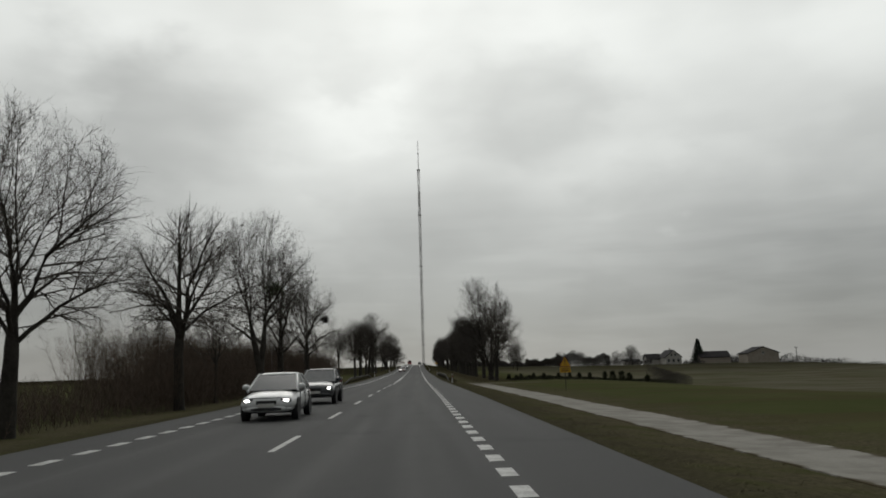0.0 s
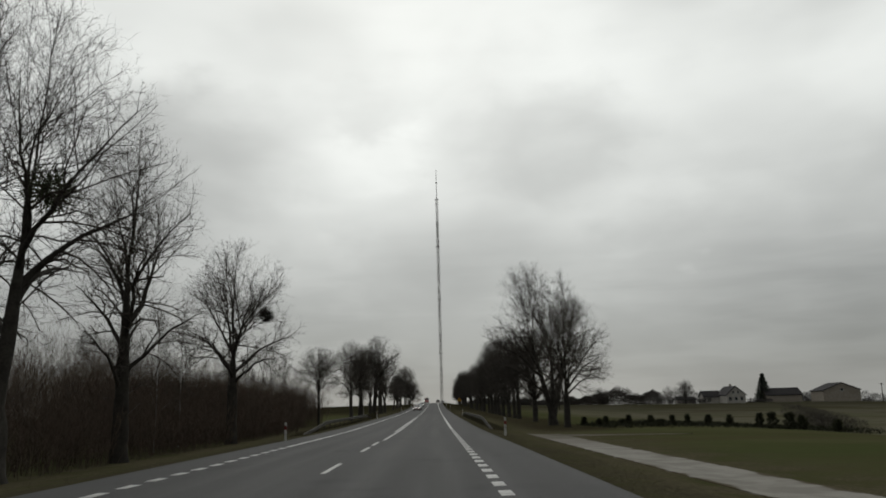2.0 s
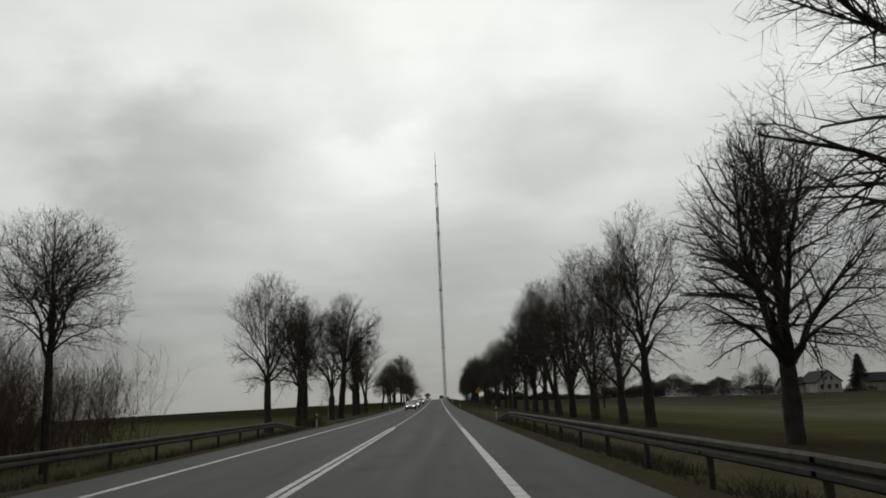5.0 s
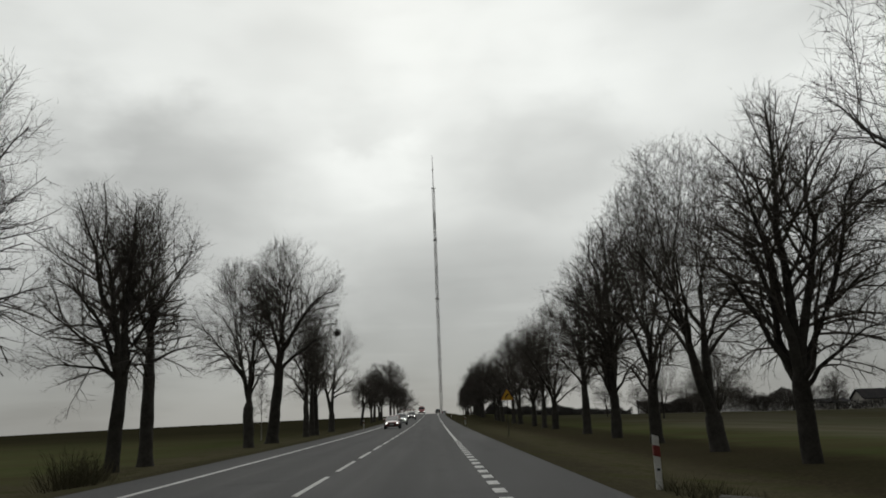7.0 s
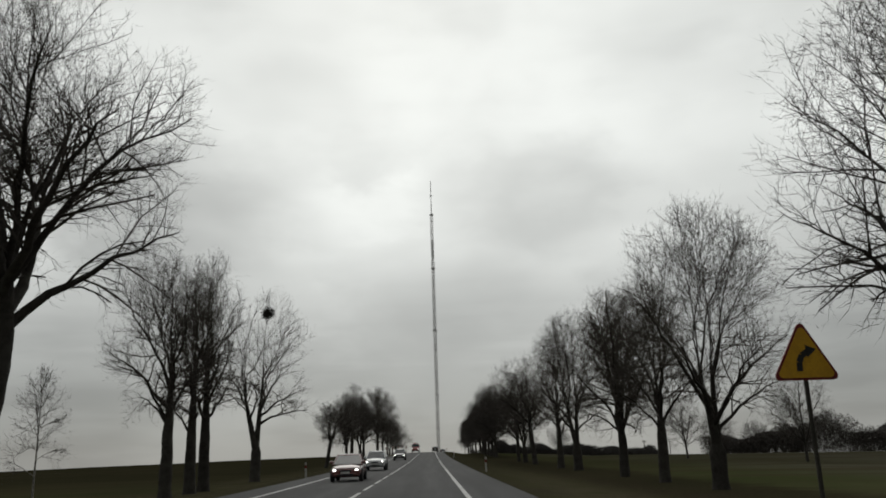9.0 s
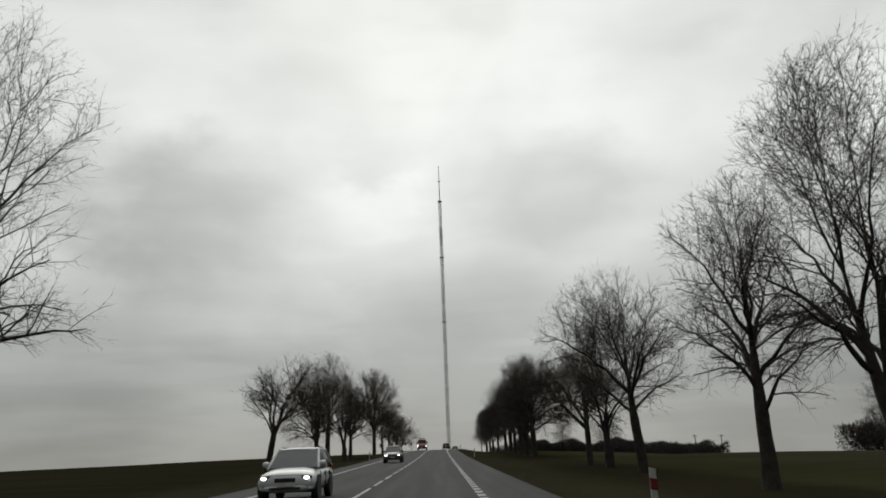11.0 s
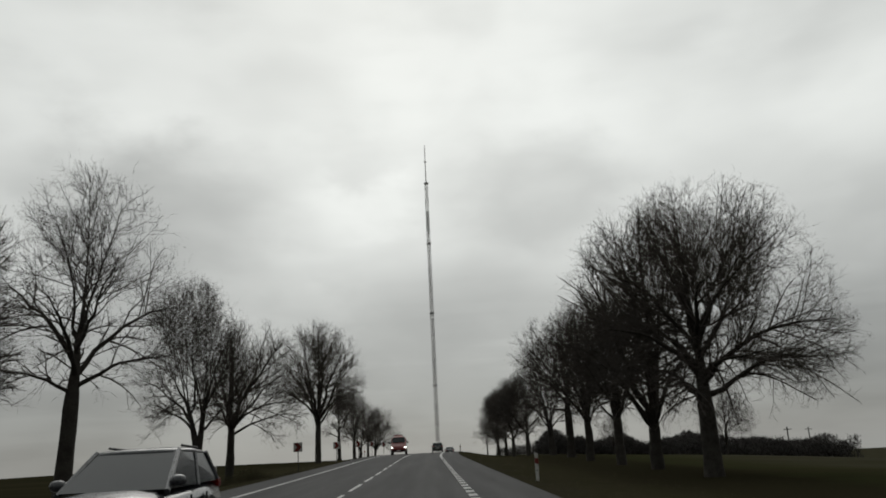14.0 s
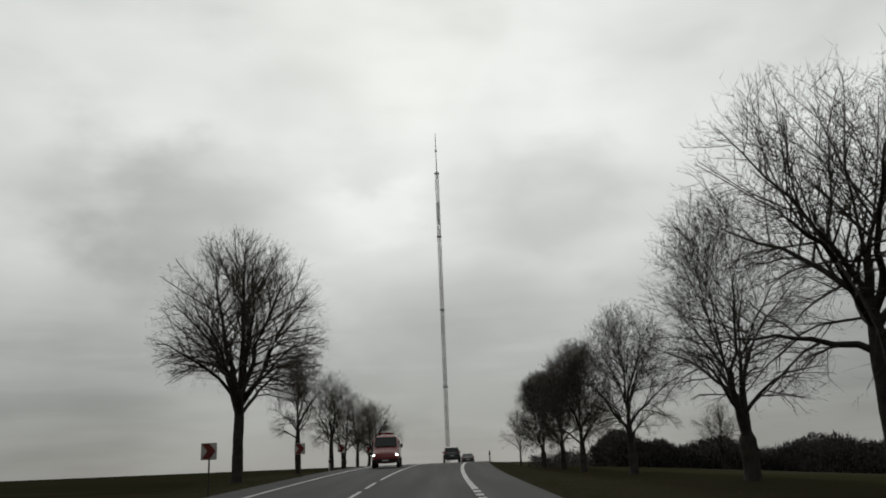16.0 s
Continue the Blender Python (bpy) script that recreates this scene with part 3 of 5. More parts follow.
    # the tops of the boles go on as leaders
    for P, R in boles:
        p = P[-1]
        d = unit(np.array([p[0] - (lean * p[2]) * .5, p[1], 0]) * .12 + np.array([0, 0, 1]))
        L = G.reach(p[None], d[None])[0] * .96
        C = p + d * np.linspace(0, max(.3, L), K)[:, None]
        C[1:, :2] += np.cumsum(r.normal(0, .05, (K - 1, 2)), 0)
        LP = np.concatenate([LP, C[None]])
        LR = np.concatenate([LR, np.maximum(.012, R[-1] * (1 - .9 * np.linspace(0, 1, K)))[None]])
    # the boles' upper parts bear side branches as well, where they run up through the crown
    runs = [(LP, LR)]
    if leader > .4 or stems > 1:
        for P, R in boles:
            m = P[:, 2] > fz
            if m.sum() > 3:
                C = smooth_run(P[m], K)
                runs.append((C[None], np.interp(np.linspace(0, 1, K), np.linspace(0, 1, m.sum()), R[m])[None]))
    HP, HR = np.concatenate([a for a, b in runs]), np.concatenate([b for a, b in runs])

    size = min(1.25, max(.82, math.sqrt(rx * (top - low) / 30))) / (.5 + .5 * twigs)
    p, d, rad, u, own = along(r, HP, HR, (.32 if stems == 1 else .39) * size, .2, 1, 47, 12, centre, .7)
    length = np.linalg.norm(HP[:, -1] - HP[:, 0], axis=1)[own]
    L = np.minimum(G.reach(p, d) * r.uniform(.78, 1.03, len(p)), (.14 + .40 * np.sin(math.pi * np.clip(u, 0, .92))) * length + .45)
    L = np.clip(L, .2, None)
    droop = np.where(p[:, 2] < zc, -.03 - .06 * skirt, .03)
    P2 = G.grow(p, d, L, 5, .13, 0) + np.linspace(0, 1, 5)[None, :, None] ** 2 * np.stack([0 * L, 0 * L, droop * L * 4], 1)[:, None]
    R2 = np.clip(rad * .62, .014, .085)[:, None] * (1 - .66 * np.linspace(0, 1, 5) ** .9)[None]
    R2 = np.minimum(R2, (.010 + .014 * L)[:, None])

    p, d, rad, u, own = along(r, np.concatenate([P2, HP[:, -5:]]), np.concatenate([R2, HR[:, -5:]]), .215 * size, .1, 1, 45, 13, centre, .5)
    Lo = np.concatenate([L, np.linalg.norm(HP[:, -1] - HP[:, -5], axis=1)])[own]
    L3 = np.minimum((.5 - .28 * u) * Lo + .25, G.reach(p, d) + .12) * r.uniform(.6, 1.25, len(p))
    L3 = np.clip(L3, .14, 1.7)
    P3 = np.stack([p, p + d * L3[:, None]], 1)
    R3 = np.clip(rad * .62, .0088, .020)

    p, d, rad, u, own = along(r, P3, np.stack([R3, R3 * .4], 1), .185 * size, .12, 1, 44, 15, centre, .3)
    L4 = np.clip((.5 - .22 * u) * L3[own] + .14, .12, .75) * r.uniform(.6, 1.25, len(p))
    q = p + d * L4[:, None]
    W4 = np.clip(rad * .78, .0044, .0080)

    k = np.repeat(np.arange(len(p)), 2)[r.random(2 * len(p)) < .75]
    base = p[k] + (q[k] - p[k]) * r.uniform(.1, 1, (len(k), 1))
    d5 = unit(d[k] + r.normal(0, .55, (len(k), 3)) + np.array([0, 0, .12]))
    fine = [tubes(P2, R2, 3), spikes(P3, R3[:, None]), slivers(np.stack([p, q], 1), W4 * 2.2, r),
            slivers(np.stack([base, base + d5 * (L4[k] * r.uniform(.35, .9, len(k)) + .05)[:, None]], 1), .0098 * fill, r)]
    trunks = []
    for P, R in boles:
        v, f = tubes(P[None], R[None], 14)
        lump = np.array([noise.noise((a * 3 + seed, b * 3, c * 1.1)) for a, b, c in v])
        axis = np.repeat(P, 14, axis=0)
        trunks.append((axis + (v - axis) * (1 + .16 * lump)[:, None], f))
    return trunks, [tubes(C[None], q[None], 8) for C, q in zip(LP, LR)], joined(fine)


def tree(x, y, height, left, right, seed, label, group="roadside trees", bark=None, **kw):
    bole, limbs, (w, g) = tree_meshes(seed, height, left, right, **kw)
    ob = thing("bare_tree", Matrix.Translation((x, y, lift(x, y))), label, "tree", group)
    for v, f in bole:
        part_np("trunk", v, f, bark or M["bark"], ob, smooth=True)
    for v, f in limbs:
        part_np("limb", v, f, bark or M["bark"], ob, smooth=True)
    part_np("crown", w, g, M["twig"], ob)
    return ob


def stems_np(seed, base, height, spread, per, rad, k=3):
    """Upright wands with side shoots, from places base with heights."""
    r = np.random.default_rng(seed)
    B = len(base)
    G = Grower(seed, (0, 0, 0), (1e6, 1e6, 1e6))
    d = unit(np.stack([r.normal(0, spread, B), r.normal(0, spread, B), np.ones(B)], 1))
    P = G.grow(base, d, height, k, .10, .03)
    R = (rad * (1 - .75 * np.linspace(0, 1, k)))[None] * (.7 + .6 * r.random((B, 1)))
    out = [tubes(P, R, 3)]
    p, d, q = G.sprout(P, R, per, .15, 1, 34, 12)
    P2 = G.grow(p, d, r.uniform(.12, .36, len(p)) * np.repeat(height, per), 2, .1, .02)
    out.append(slivers(P2, rad * 1.35, r))
    return joined(out)


def scrub(name, label, boxes, seed, rad, mat, per=4, spread=.22):
    """A thicket over rectangles x0, x1, y0, y1, count, least and most height."""
    r = np.random.default_rng(seed)
    chunks = []
    for x0, x1, y0, y1, count, lo, hi in boxes:
        n = max(3, int(count))
        x = r.uniform(x0, x1, n)
        y = r.uniform(y0, y1, n)
        wave = np.array([noise.noise((a * .16, b * .16, seed)) + .6 * noise.noise((a * .5, b * .5, seed + 5)) for a, b in zip(x, y)])
        keep = wave > -.75
        x, y, wave = x[keep], y[keep], wave[keep]
        z = np.array([lift(a, b) - .1 for a, b in zip(x, y)])
        h = lo + (hi - lo) * np.clip(.45 + .6 * wave, 0, 1) * r.uniform(.65, 1.05, len(x))
        chunks.append(stems_np(seed + len(chunks), np.stack([x, y, z], 1), h, spread, per, rad))
    v, f = joined(chunks)
    return tagged(part_np(name, v, f, mat), label, "shrubs", kind="stuff")



# ---- the avenue, right-hand row: distance, height, crown reach left and right, then its habit
def describe(h, kw):
    trunk = {1: "one trunk", 2: "a twin trunk", 3: "three close trunks"}[kw["stems"]]
    size = "tall" if h > 13 else "low" if h < 10 else "mid-sized"
    extra = ", leaning" if kw.get("lean", 0) > .08 else ""
    return f"{size} bare roadside tree with {trunk}{extra}, dark wet bark"


def roadside_tree(x, y, h, left, right, seed, **kw):
    tree(x, y, h, left, right, seed, describe(h, kw), **kw)


roadside_tree(11.6, 118.0, 11.6, -3.4, 4.3, 100, fork=0.18, stems=1, leader=0.46)
roadside_tree(11.6, 126.6, 16.4, -6.6, 3.8, 101, fork=0.2, stems=3, leader=0.67, split=0.05, girth=0.43, twigs=1.25, bottom=.22)
roadside_tree(11.6, 141.0, 11.0, -3.6, 4.2, 102, fork=0.22, stems=1, leader=0.2, girth=0.34)
roadside_tree(11.6, 158.9, 12.6, -3.0, 3.2, 103, fork=0.19, stems=1, leader=0.64)
roadside_tree(11.6, 165.6, 11.3, -3.0, 3.0, 104, fork=0.19, stems=1, leader=0.54)
roadside_tree(11.6, 174.8, 13.2, -3.4, 3.4, 105, fork=0.17, stems=2, leader=0.54)
roadside_tree(11.6, 184.5, 12.3, -3.3, 3.3, 106, fork=0.20, stems=1, leader=0.31)
roadside_tree(11.6, 192.7, 13.6, -4.4, 2.8, 107, fork=0.24, stems=2, leader=0.55, split=.1, lean=-.08, limbs=10, twigs=1.1)
roadside_tree(11.6, 202.0, 14.4, -3.0, 3.1, 108, fork=0.15, stems=1, leader=0.49)
roadside_tree(11.6, 211.2, 14.2, -3.0, 3.0, 109, fork=0.18, stems=1, leader=0.36)
roadside_tree(11.6, 221.2, 13.2, -3.8, 3.2, 110, fork=0.20, stems=1, leader=0.67)
roadside_tree(11.6, 237.3, 12.0, -3.8, 3.9, 111, fork=0.18, stems=2, leader=0.46)
roadside_tree(11.6, 245.2, 10.4, -2.8, 2.8, 112, fork=0.21, stems=1, leader=0.46)
roadside_tree(11.6, 253.6, 11.5, -2.8, 2.6, 113, fork=0.20, stems=1, leader=0.28)
roadside_tree(11.6, 269.0, 12.6, -3.6, 3.8, 114, fork=0.23, stems=2, leader=0.54)
roadside_tree(11.6, 277.5, 11.6, -3.6, 3.2, 115, bottom=.24, fork=0.21, stems=1, leader=0.77)
roadside_tree(11.6, 295.5, 11.9, -5.9, 3.3, 116, fork=0.26, stems=1, leader=0.54, lean=-.1, bottom=.28, skirt=.1)
roadside_tree(11.6, 305.0, 11.0, -3.4, 3.4, 117, fork=0.18, stems=2, leader=0.54)
roadside_tree(11.6, 312.5, 8.9, -5.2, 3.2, 118, fork=0.33, stems=1, leader=0.28, bottom=0.5, skirt=0, limbs=8)
roadside_tree(11.6, 350.6, 12.6, -4.8, 6.2, 119, fork=0.23, stems=1, leader=0.6, girth=0.4, belly=0.34, limbs=16, skirt=.8, twigs=1.7)
roadside_tree(11.6, 358.8, 13.7, -4.4, 3.6, 120, fork=0.15, stems=1, leader=0.18, girth=0.34, limbs=10)
roadside_tree(11.6, 366.5, 11.6, -3.2, 3.0, 121, fork=0.23, stems=1, leader=0.36)
roadside_tree(11.6, 376.0, 11.8, -3.2, 2.8, 122, fork=0.21, stems=1, leader=0.31)
roadside_tree(11.6, 383.8, 11.7, -5.3, 4.6, 123, fork=0.29, stems=1, leader=0.46, girth=.36, bottom=.2, skirt=.6)
roadside_tree(11.6, 393.8, 11.2, -3.6, 3.6, 124, fork=0.21, stems=2, leader=0.46)
roadside_tree(11.6, 412.2, 10.2, -3.2, 3.6, 125, fork=0.19, stems=1, leader=0.41, fill=1.2)
roadside_tree(11.6, 429.2, 10.6, -3.4, 3.2, 126, fork=0.16, stems=1, leader=0.46, fill=2.2, twigs=1.6, bottom=.1)
roadside_tree(11.6, 439.6, 9.8, -3.2, 3.2, 127, fork=0.16, stems=1, leader=0.46, fill=2.4, twigs=1.6, bottom=.08)
roadside_tree(11.6, 454.0, 10.4, -3.1, 3.1, 128, fork=0.16, stems=2, leader=0.46, fill=2.4, twigs=1.6, bottom=.08)
roadside_tree(11.6, 479.0, 8.0, -2.8, 2.8, 129, fork=0.20, stems=1, leader=0.46, twigs=0.6, fill=0.6)
# the left-hand row
roadside_tree(-13.8, 27.8, 11.6, -3.6, 4.4, 300, fork=0.24, stems=1, leader=0.5, lean=0.04, bottom=.3, skirt=.1, belly=.34, limbs=10)
roadside_tree(-13.4, 46.2, 11.5, -3.9, 4.9, 301, fork=0.34, stems=1, leader=0.31, belly=.5, bottom=.26, limbs=8, twigs=.8)
roadside_tree(-13.8, 71.8, 16.6, -5.1, 5.1, 302, fork=0.26, stems=2, leader=0.6, girth=0.44, limbs=10, belly=0.42, split=.12)
roadside_tree(-13.8, 82.2, 15.4, -3.0, 3.6, 303, fork=0.2, stems=1, leader=0.82)
roadside_tree(-13.8, 101.7, 13.9, -4.0, 4.7, 304, fork=0.27, stems=1, leader=0.5, girth=0.4, limbs=11)
roadside_tree(-13.8, 143.1, 9.3, -3.1, 2.8, 305, fork=0.44, stems=1, leader=0.22, girth=0.17, bottom=0.44, limbs=7)
roadside_tree(-13.8, 180.5, 13.2, -3.9, 3.8, 306, fork=0.25, stems=1, leader=0.41)
roadside_tree(-13.8, 194.6, 12.7, -4.0, 2.6, 307, fork=0.3, stems=1, leader=0.28, lean=0.06)
roadside_tree(-13.8, 198.7, 13.5, -3.1, 3.2, 308, fork=0.3, stems=1, leader=0.72)
roadside_tree(-13.8, 220.4, 14.2, -4.8, 2.6, 309, bottom=.36, split=.22, fork=0.26, stems=2, leader=0.59)
roadside_tree(-13.8, 229.0, 17.6, -3.2, 6.6, 310, belly=0.55, fork=0.32, stems=1, leader=0.41, lean=0.1, girth=0.5, bottom=.34)
roadside_tree(-13.8, 247.5, 13.6, -4.0, 1.9, 311, fork=0.24, stems=1, leader=0.54)
roadside_tree(-13.8, 251.9, 14.0, -2.0, 2.0, 312, fork=0.2, stems=1, leader=0.77)
roadside_tree(-13.8, 254.7, 14.8, -2.2, 2.6, 313, fork=0.22, stems=1, leader=0.72)
roadside_tree(-13.8, 269.5, 15.2, -2.8, 5.0, 314, fork=0.26, stems=2, leader=0.67, twigs=0.8)
roadside_tree(-13.8, 313.6, 9.6, -1.9, 6.2, 315, bottom=0.46, skirt=0, fork=0.36, stems=1, leader=0.31, lean=0.2, limbs=6, twigs=.7)
roadside_tree(-13.8, 340.1, 10.5, -4.6, 2.0, 316, fork=0.26, stems=1, leader=0.28, twigs=1.2)
roadside_tree(-13.8, 348.2, 13.6, -2.9, 4.5, 317, fork=0.3, stems=1, leader=0.46, lean=0.05)
roadside_tree(-13.8, 366.5, 12.6, -4.2, 3.0, 318, fork=0.24, stems=2, leader=0.46, twigs=1.6)
roadside_tree(-13.8, 374.3, 11.2, -2.5, 5.8, 319, fork=0.3, stems=1, leader=0.23, lean=0.03, belly=.34)
roadside_tree(-13.8, 420.0, 17.7, -6.2, 6.3, 320, fork=0.27, stems=1, leader=0.3, girth=0.4, bottom=0.31, limbs=10, twigs=1.0, skirt=0.1, belly=.42)
roadside_tree(-13.8, 444.6, 12.0, -3.2, 3.3, 321, fork=0.25, stems=1, leader=0.54)
roadside_tree(-13.8, 470.0, 13.0, -3.6, 3.8, 322, fork=0.25, stems=1, leader=0.46)
roadside_tree(-13.8, 484.0, 12.6, -3.8, 4.0, 323, fork=0.24, stems=2, leader=0.46)
roadside_tree(-13.8, 504.0, 13.6, -4.0, 4.4, 324, fork=0.24, stems=1, leader=0.46)
roadside_tree(-13.8, 525.0, 14.2, -3.4, 7.5, 325, fork=0.24, stems=1, leader=0.28, lean=0.15)
tree(-14.2, 57.5, 7.9, -1.9, 1.9, 330, "slender grey young tree in the thicket, bare", fork=.34, stems=1, leader=.3, girth=.2, limbs=7, twigs=.55, bottom=.36, skirt=0, belly=.55)
# trees behind the rows
for i, (x, y, h, w) in enumerate([(31, 249, 8.4, 3.3), (92, 344, 8.8, 3.6), (85.5, 343, 6.4, 2.8), (66, 370, 9, 3.6), (33, 276, 7.5, 3.2), (30, 300, 6.5, 3), (40, 318, 6, 3), (31, 402, 7, 3.2), (30, 450, 7, 3), (22, 222, 6.5, 2.8)]):
    tree(x, y, h, -w, w, 500 + i, "small bare field tree behind the avenue", "field trees", fork=.2, stems=1, leader=0.17, twigs=.5)
for i, (x, y, h, w) in enumerate([(-18, 57, 8.5, 1.6), (-16.4, 118, 7.5, 1.2), (-17, 131, 8.6, 1.5), (-17.4, 140.5, 8.2, 1.2), (-15.3, 91, 8.0, 1.3), (-15.6, 87.5, 7.5, 1.2), (-16.2, 98, 8.5, 1.4), (-17, 240, 6, 1.3), (-26, 108, 9, 1.8)]):
    tree(x, y, h, -w, w, 600 + i, "slim pale-barked young birch, bare", "young birches", fork=.2, stems=1, leader=1.5, girth=.09, twigs=1.0, limbs=8, belly=.3, skirt=0, bark=M["birch"])

# ---- scrub beside the road and woods far off
scrub("thicket", "dense brown leafless thicket of thin upright stems",
      [(-16.5, -13.4, -25, 40, 1300, .6, 2.0), (-16.5, -13.4, 40, 128, 2600, 1.0, 5.0), (-22, -16, -25, 50, 1500, .9, 2.6), (-22, -16, 50, 150, 3200, 3.2, 7.2), (-34, -22, -20, 76, 1000, 1.0, 3.0), (-34, -22, 76, 158, 1400, 4.2, 8.0), (-24, -14.8, 100, 157, 3000, 2.6, 5.6),
       (-34, -15.5, 78, 156, 260, 5, 8.5)], 11, .010, M["scrub"], per=24, spread=.24)
def bushes(name, label, boxes, seed, size, mat):
    """Hedges and copses far off, filled through with short twigs under an uneven top: x0, x1, y0, y1, twigs, least and most height."""
    r = np.random.default_rng(seed)
    chunks = []
    for x0, x1, y0, y1, n, lo, hi in boxes:
        x, y = r.uniform(x0, x1, n), r.uniform(y0, y1, n)
        lump = np.array([noise.noise((a * .11, seed, b * .03)) + .7 * noise.noise((a * .33, seed + 3, b * .1)) for a, b in zip(x, y)])
        h = lo + (hi - lo) * np.clip(.42 + .75 * lump, 0, 1)
        z = np.array([lift(a, b) for a, b in zip(x, y)]) + h * r.uniform(0, 1, n) ** .7
        p = np.stack([x, y, z], 1)
        d = unit(r.normal(0, .6, (n, 3)) + np.array([0, 0, .8]))
        chunks.append(slivers(np.stack([p - d * size * .2, p + d * size * r.uniform(.4, 1.1, (n, 1))], 1), size * .19, r))
    v, f = joined(chunks)
    return tagged(part_np(name, v, f, mat), label, "shrubs", kind="stuff")


bushes("field_hedge", "low dry growth along the field edge", [(13.5, 36, 110, 125, 9000, .05, .42)], 21, .3, M["shrub"])


def shrub(x, y, h, w, seed):
    """A dense upright evergreen shrub: short shoots round many leaders."""
    r = np.random.default_rng(seed)
    n = 520
    z = r.uniform(.02, 1, n) ** .85
    reach_ = w * (1 - z ** 2.2) ** .5 * (1 + .35 * np.sin(3 * z * 5 + seed)) * r.uniform(.3, 1, n)
    a = r.uniform(0, 6.283, n)
    p = np.stack([reach_ * np.cos(a), reach_ * np.sin(a), z * h], 1)
    d = unit(np.stack([np.cos(a), np.sin(a), np.full(n, 1.1)], 1) + r.normal(0, .35, (n, 3)))
    v, f = spikes(np.stack([p, p + d * r.uniform(.12, .34, (n, 1))], 1), .028)
    ob = thing("shrub", Matrix.Translation((x, y, lift(x, y))), "small dark evergreen shrub in a loose row across the field", "shrub", "shrubs in the field")
    part_np("foliage", v, f, M["shrub"], ob)
    part("stem", cyl(bmesh.new(), (0, 0, -.1), (0, 0, h * .8), .035, .012, 6), M["bark"], ob)


for i, (x, y, h, w) in enumerate([(13.8, 122, 1.3, .35), (14.6, 119, 1.0, .3), (15.4, 120, 1.4, .3), (16.3, 117.5, .9, .35), (17.0, 118, 1.5, .3), (17.9, 114, 1.5, .42), (18.6, 113.5, .9, .6), (20.4, 116.5, 1.5, .3),
                                  (22.5, 119, 1.6, .32), (23.2, 115.5, 1.6, .45), (24.3, 113.5, 1.7, .4), (26.0, 111.5, 2.1, .5), (27.2, 112, 2.3, .75), (28.2, 111, 2.4, .8), (29.4, 111.5, 2.0, .7), (31.5, 110, 1.6, .6)]):
    shrub(x, y, h * .52, w * .62, 900 + i)


bushes("field_bush", "dense dark leafless bush in the dip of the field", [(40, 44.8, 130, 141, 12000, .9, 3.2)], 43, .2, M["twig"])
bushes("copse", "dark leafless copse beside the farm", [(46, 62, 336, 344, 20000, 1.8, 5.2), (60, 82, 338, 346, 26000, 1.6, 7.0)], 41, .5, M["twig"])
bushes("far_hedge", "dark distant hedges and copses along the field edge",
       [(79, 99, 336, 339, 1400, .6, 3.4), (84, 101, 353, 358, 1800, 2, 8.0), (113, 122, 338, 340, 400, .5, 1.8), (130, 141, 356, 362, 1300, 2, 7.5), 
        (30, 80, 520, 530, 12000, 1.5, 5.0), (60, 140, 600, 630, 8000, 1, 3.2), (24, 44, 545, 575, 2500, 1.5, 5), (15, 30, 480, 505, 2600, .8, 3.4)], 31, .8, M["far_wood"])

bushes("field_hedge", "dark leafless hedge behind the avenue near the crest", [(20, 44, 460, 472, 26000, .9, 4.9), (40, 72, 452, 468, 26000, 2.0, 5.4)], 33, .75, M["far_wood"])

bushes("far_wood", "distant leafless woodland in the shallow valley", [(150, 330, 380, 420, 50000, 2.5, 5.5), (330, 900, 420, 500, 34000, 5, 10)], 35, 1.0, M["far_wood"])


def dry_tuft(x, y, h, w, seed):
    """A clump of tall dead stalks."""
    r = np.random.default_rng(seed)
    n = 260
    base = np.stack([r.normal(0, w * .45, n), r.normal(0, w * .45, n), np.full(n, -.05)], 1)
    v, f = stems_np(seed, base, h * r.uniform(.45, 1.05, n) * np.exp(-(base[:, 0] ** 2 + base[:, 1] ** 2) / (1.6 * w * w)), .3, 5, .008)
    ob = part_np("dry_shrub", v, f, M["grass"])
    ob.location = (x, y, lift(x, y))
    tagged(ob, "clump of tall dead brown stalks on the verge", "shrub", "dry clumps on the verge")


for i, (x, y, h, w) in enumerate([(-10.4, 183, 1.2, .9), (-11.2, 186, 1.0, .8), (-10.8, 368, .8, 1.5), (-11.6, 364, .7, 1.4), (-12.2, 373, .8, 1.2)]):
    dry_tuft(x, y, h, w, 950 + i)


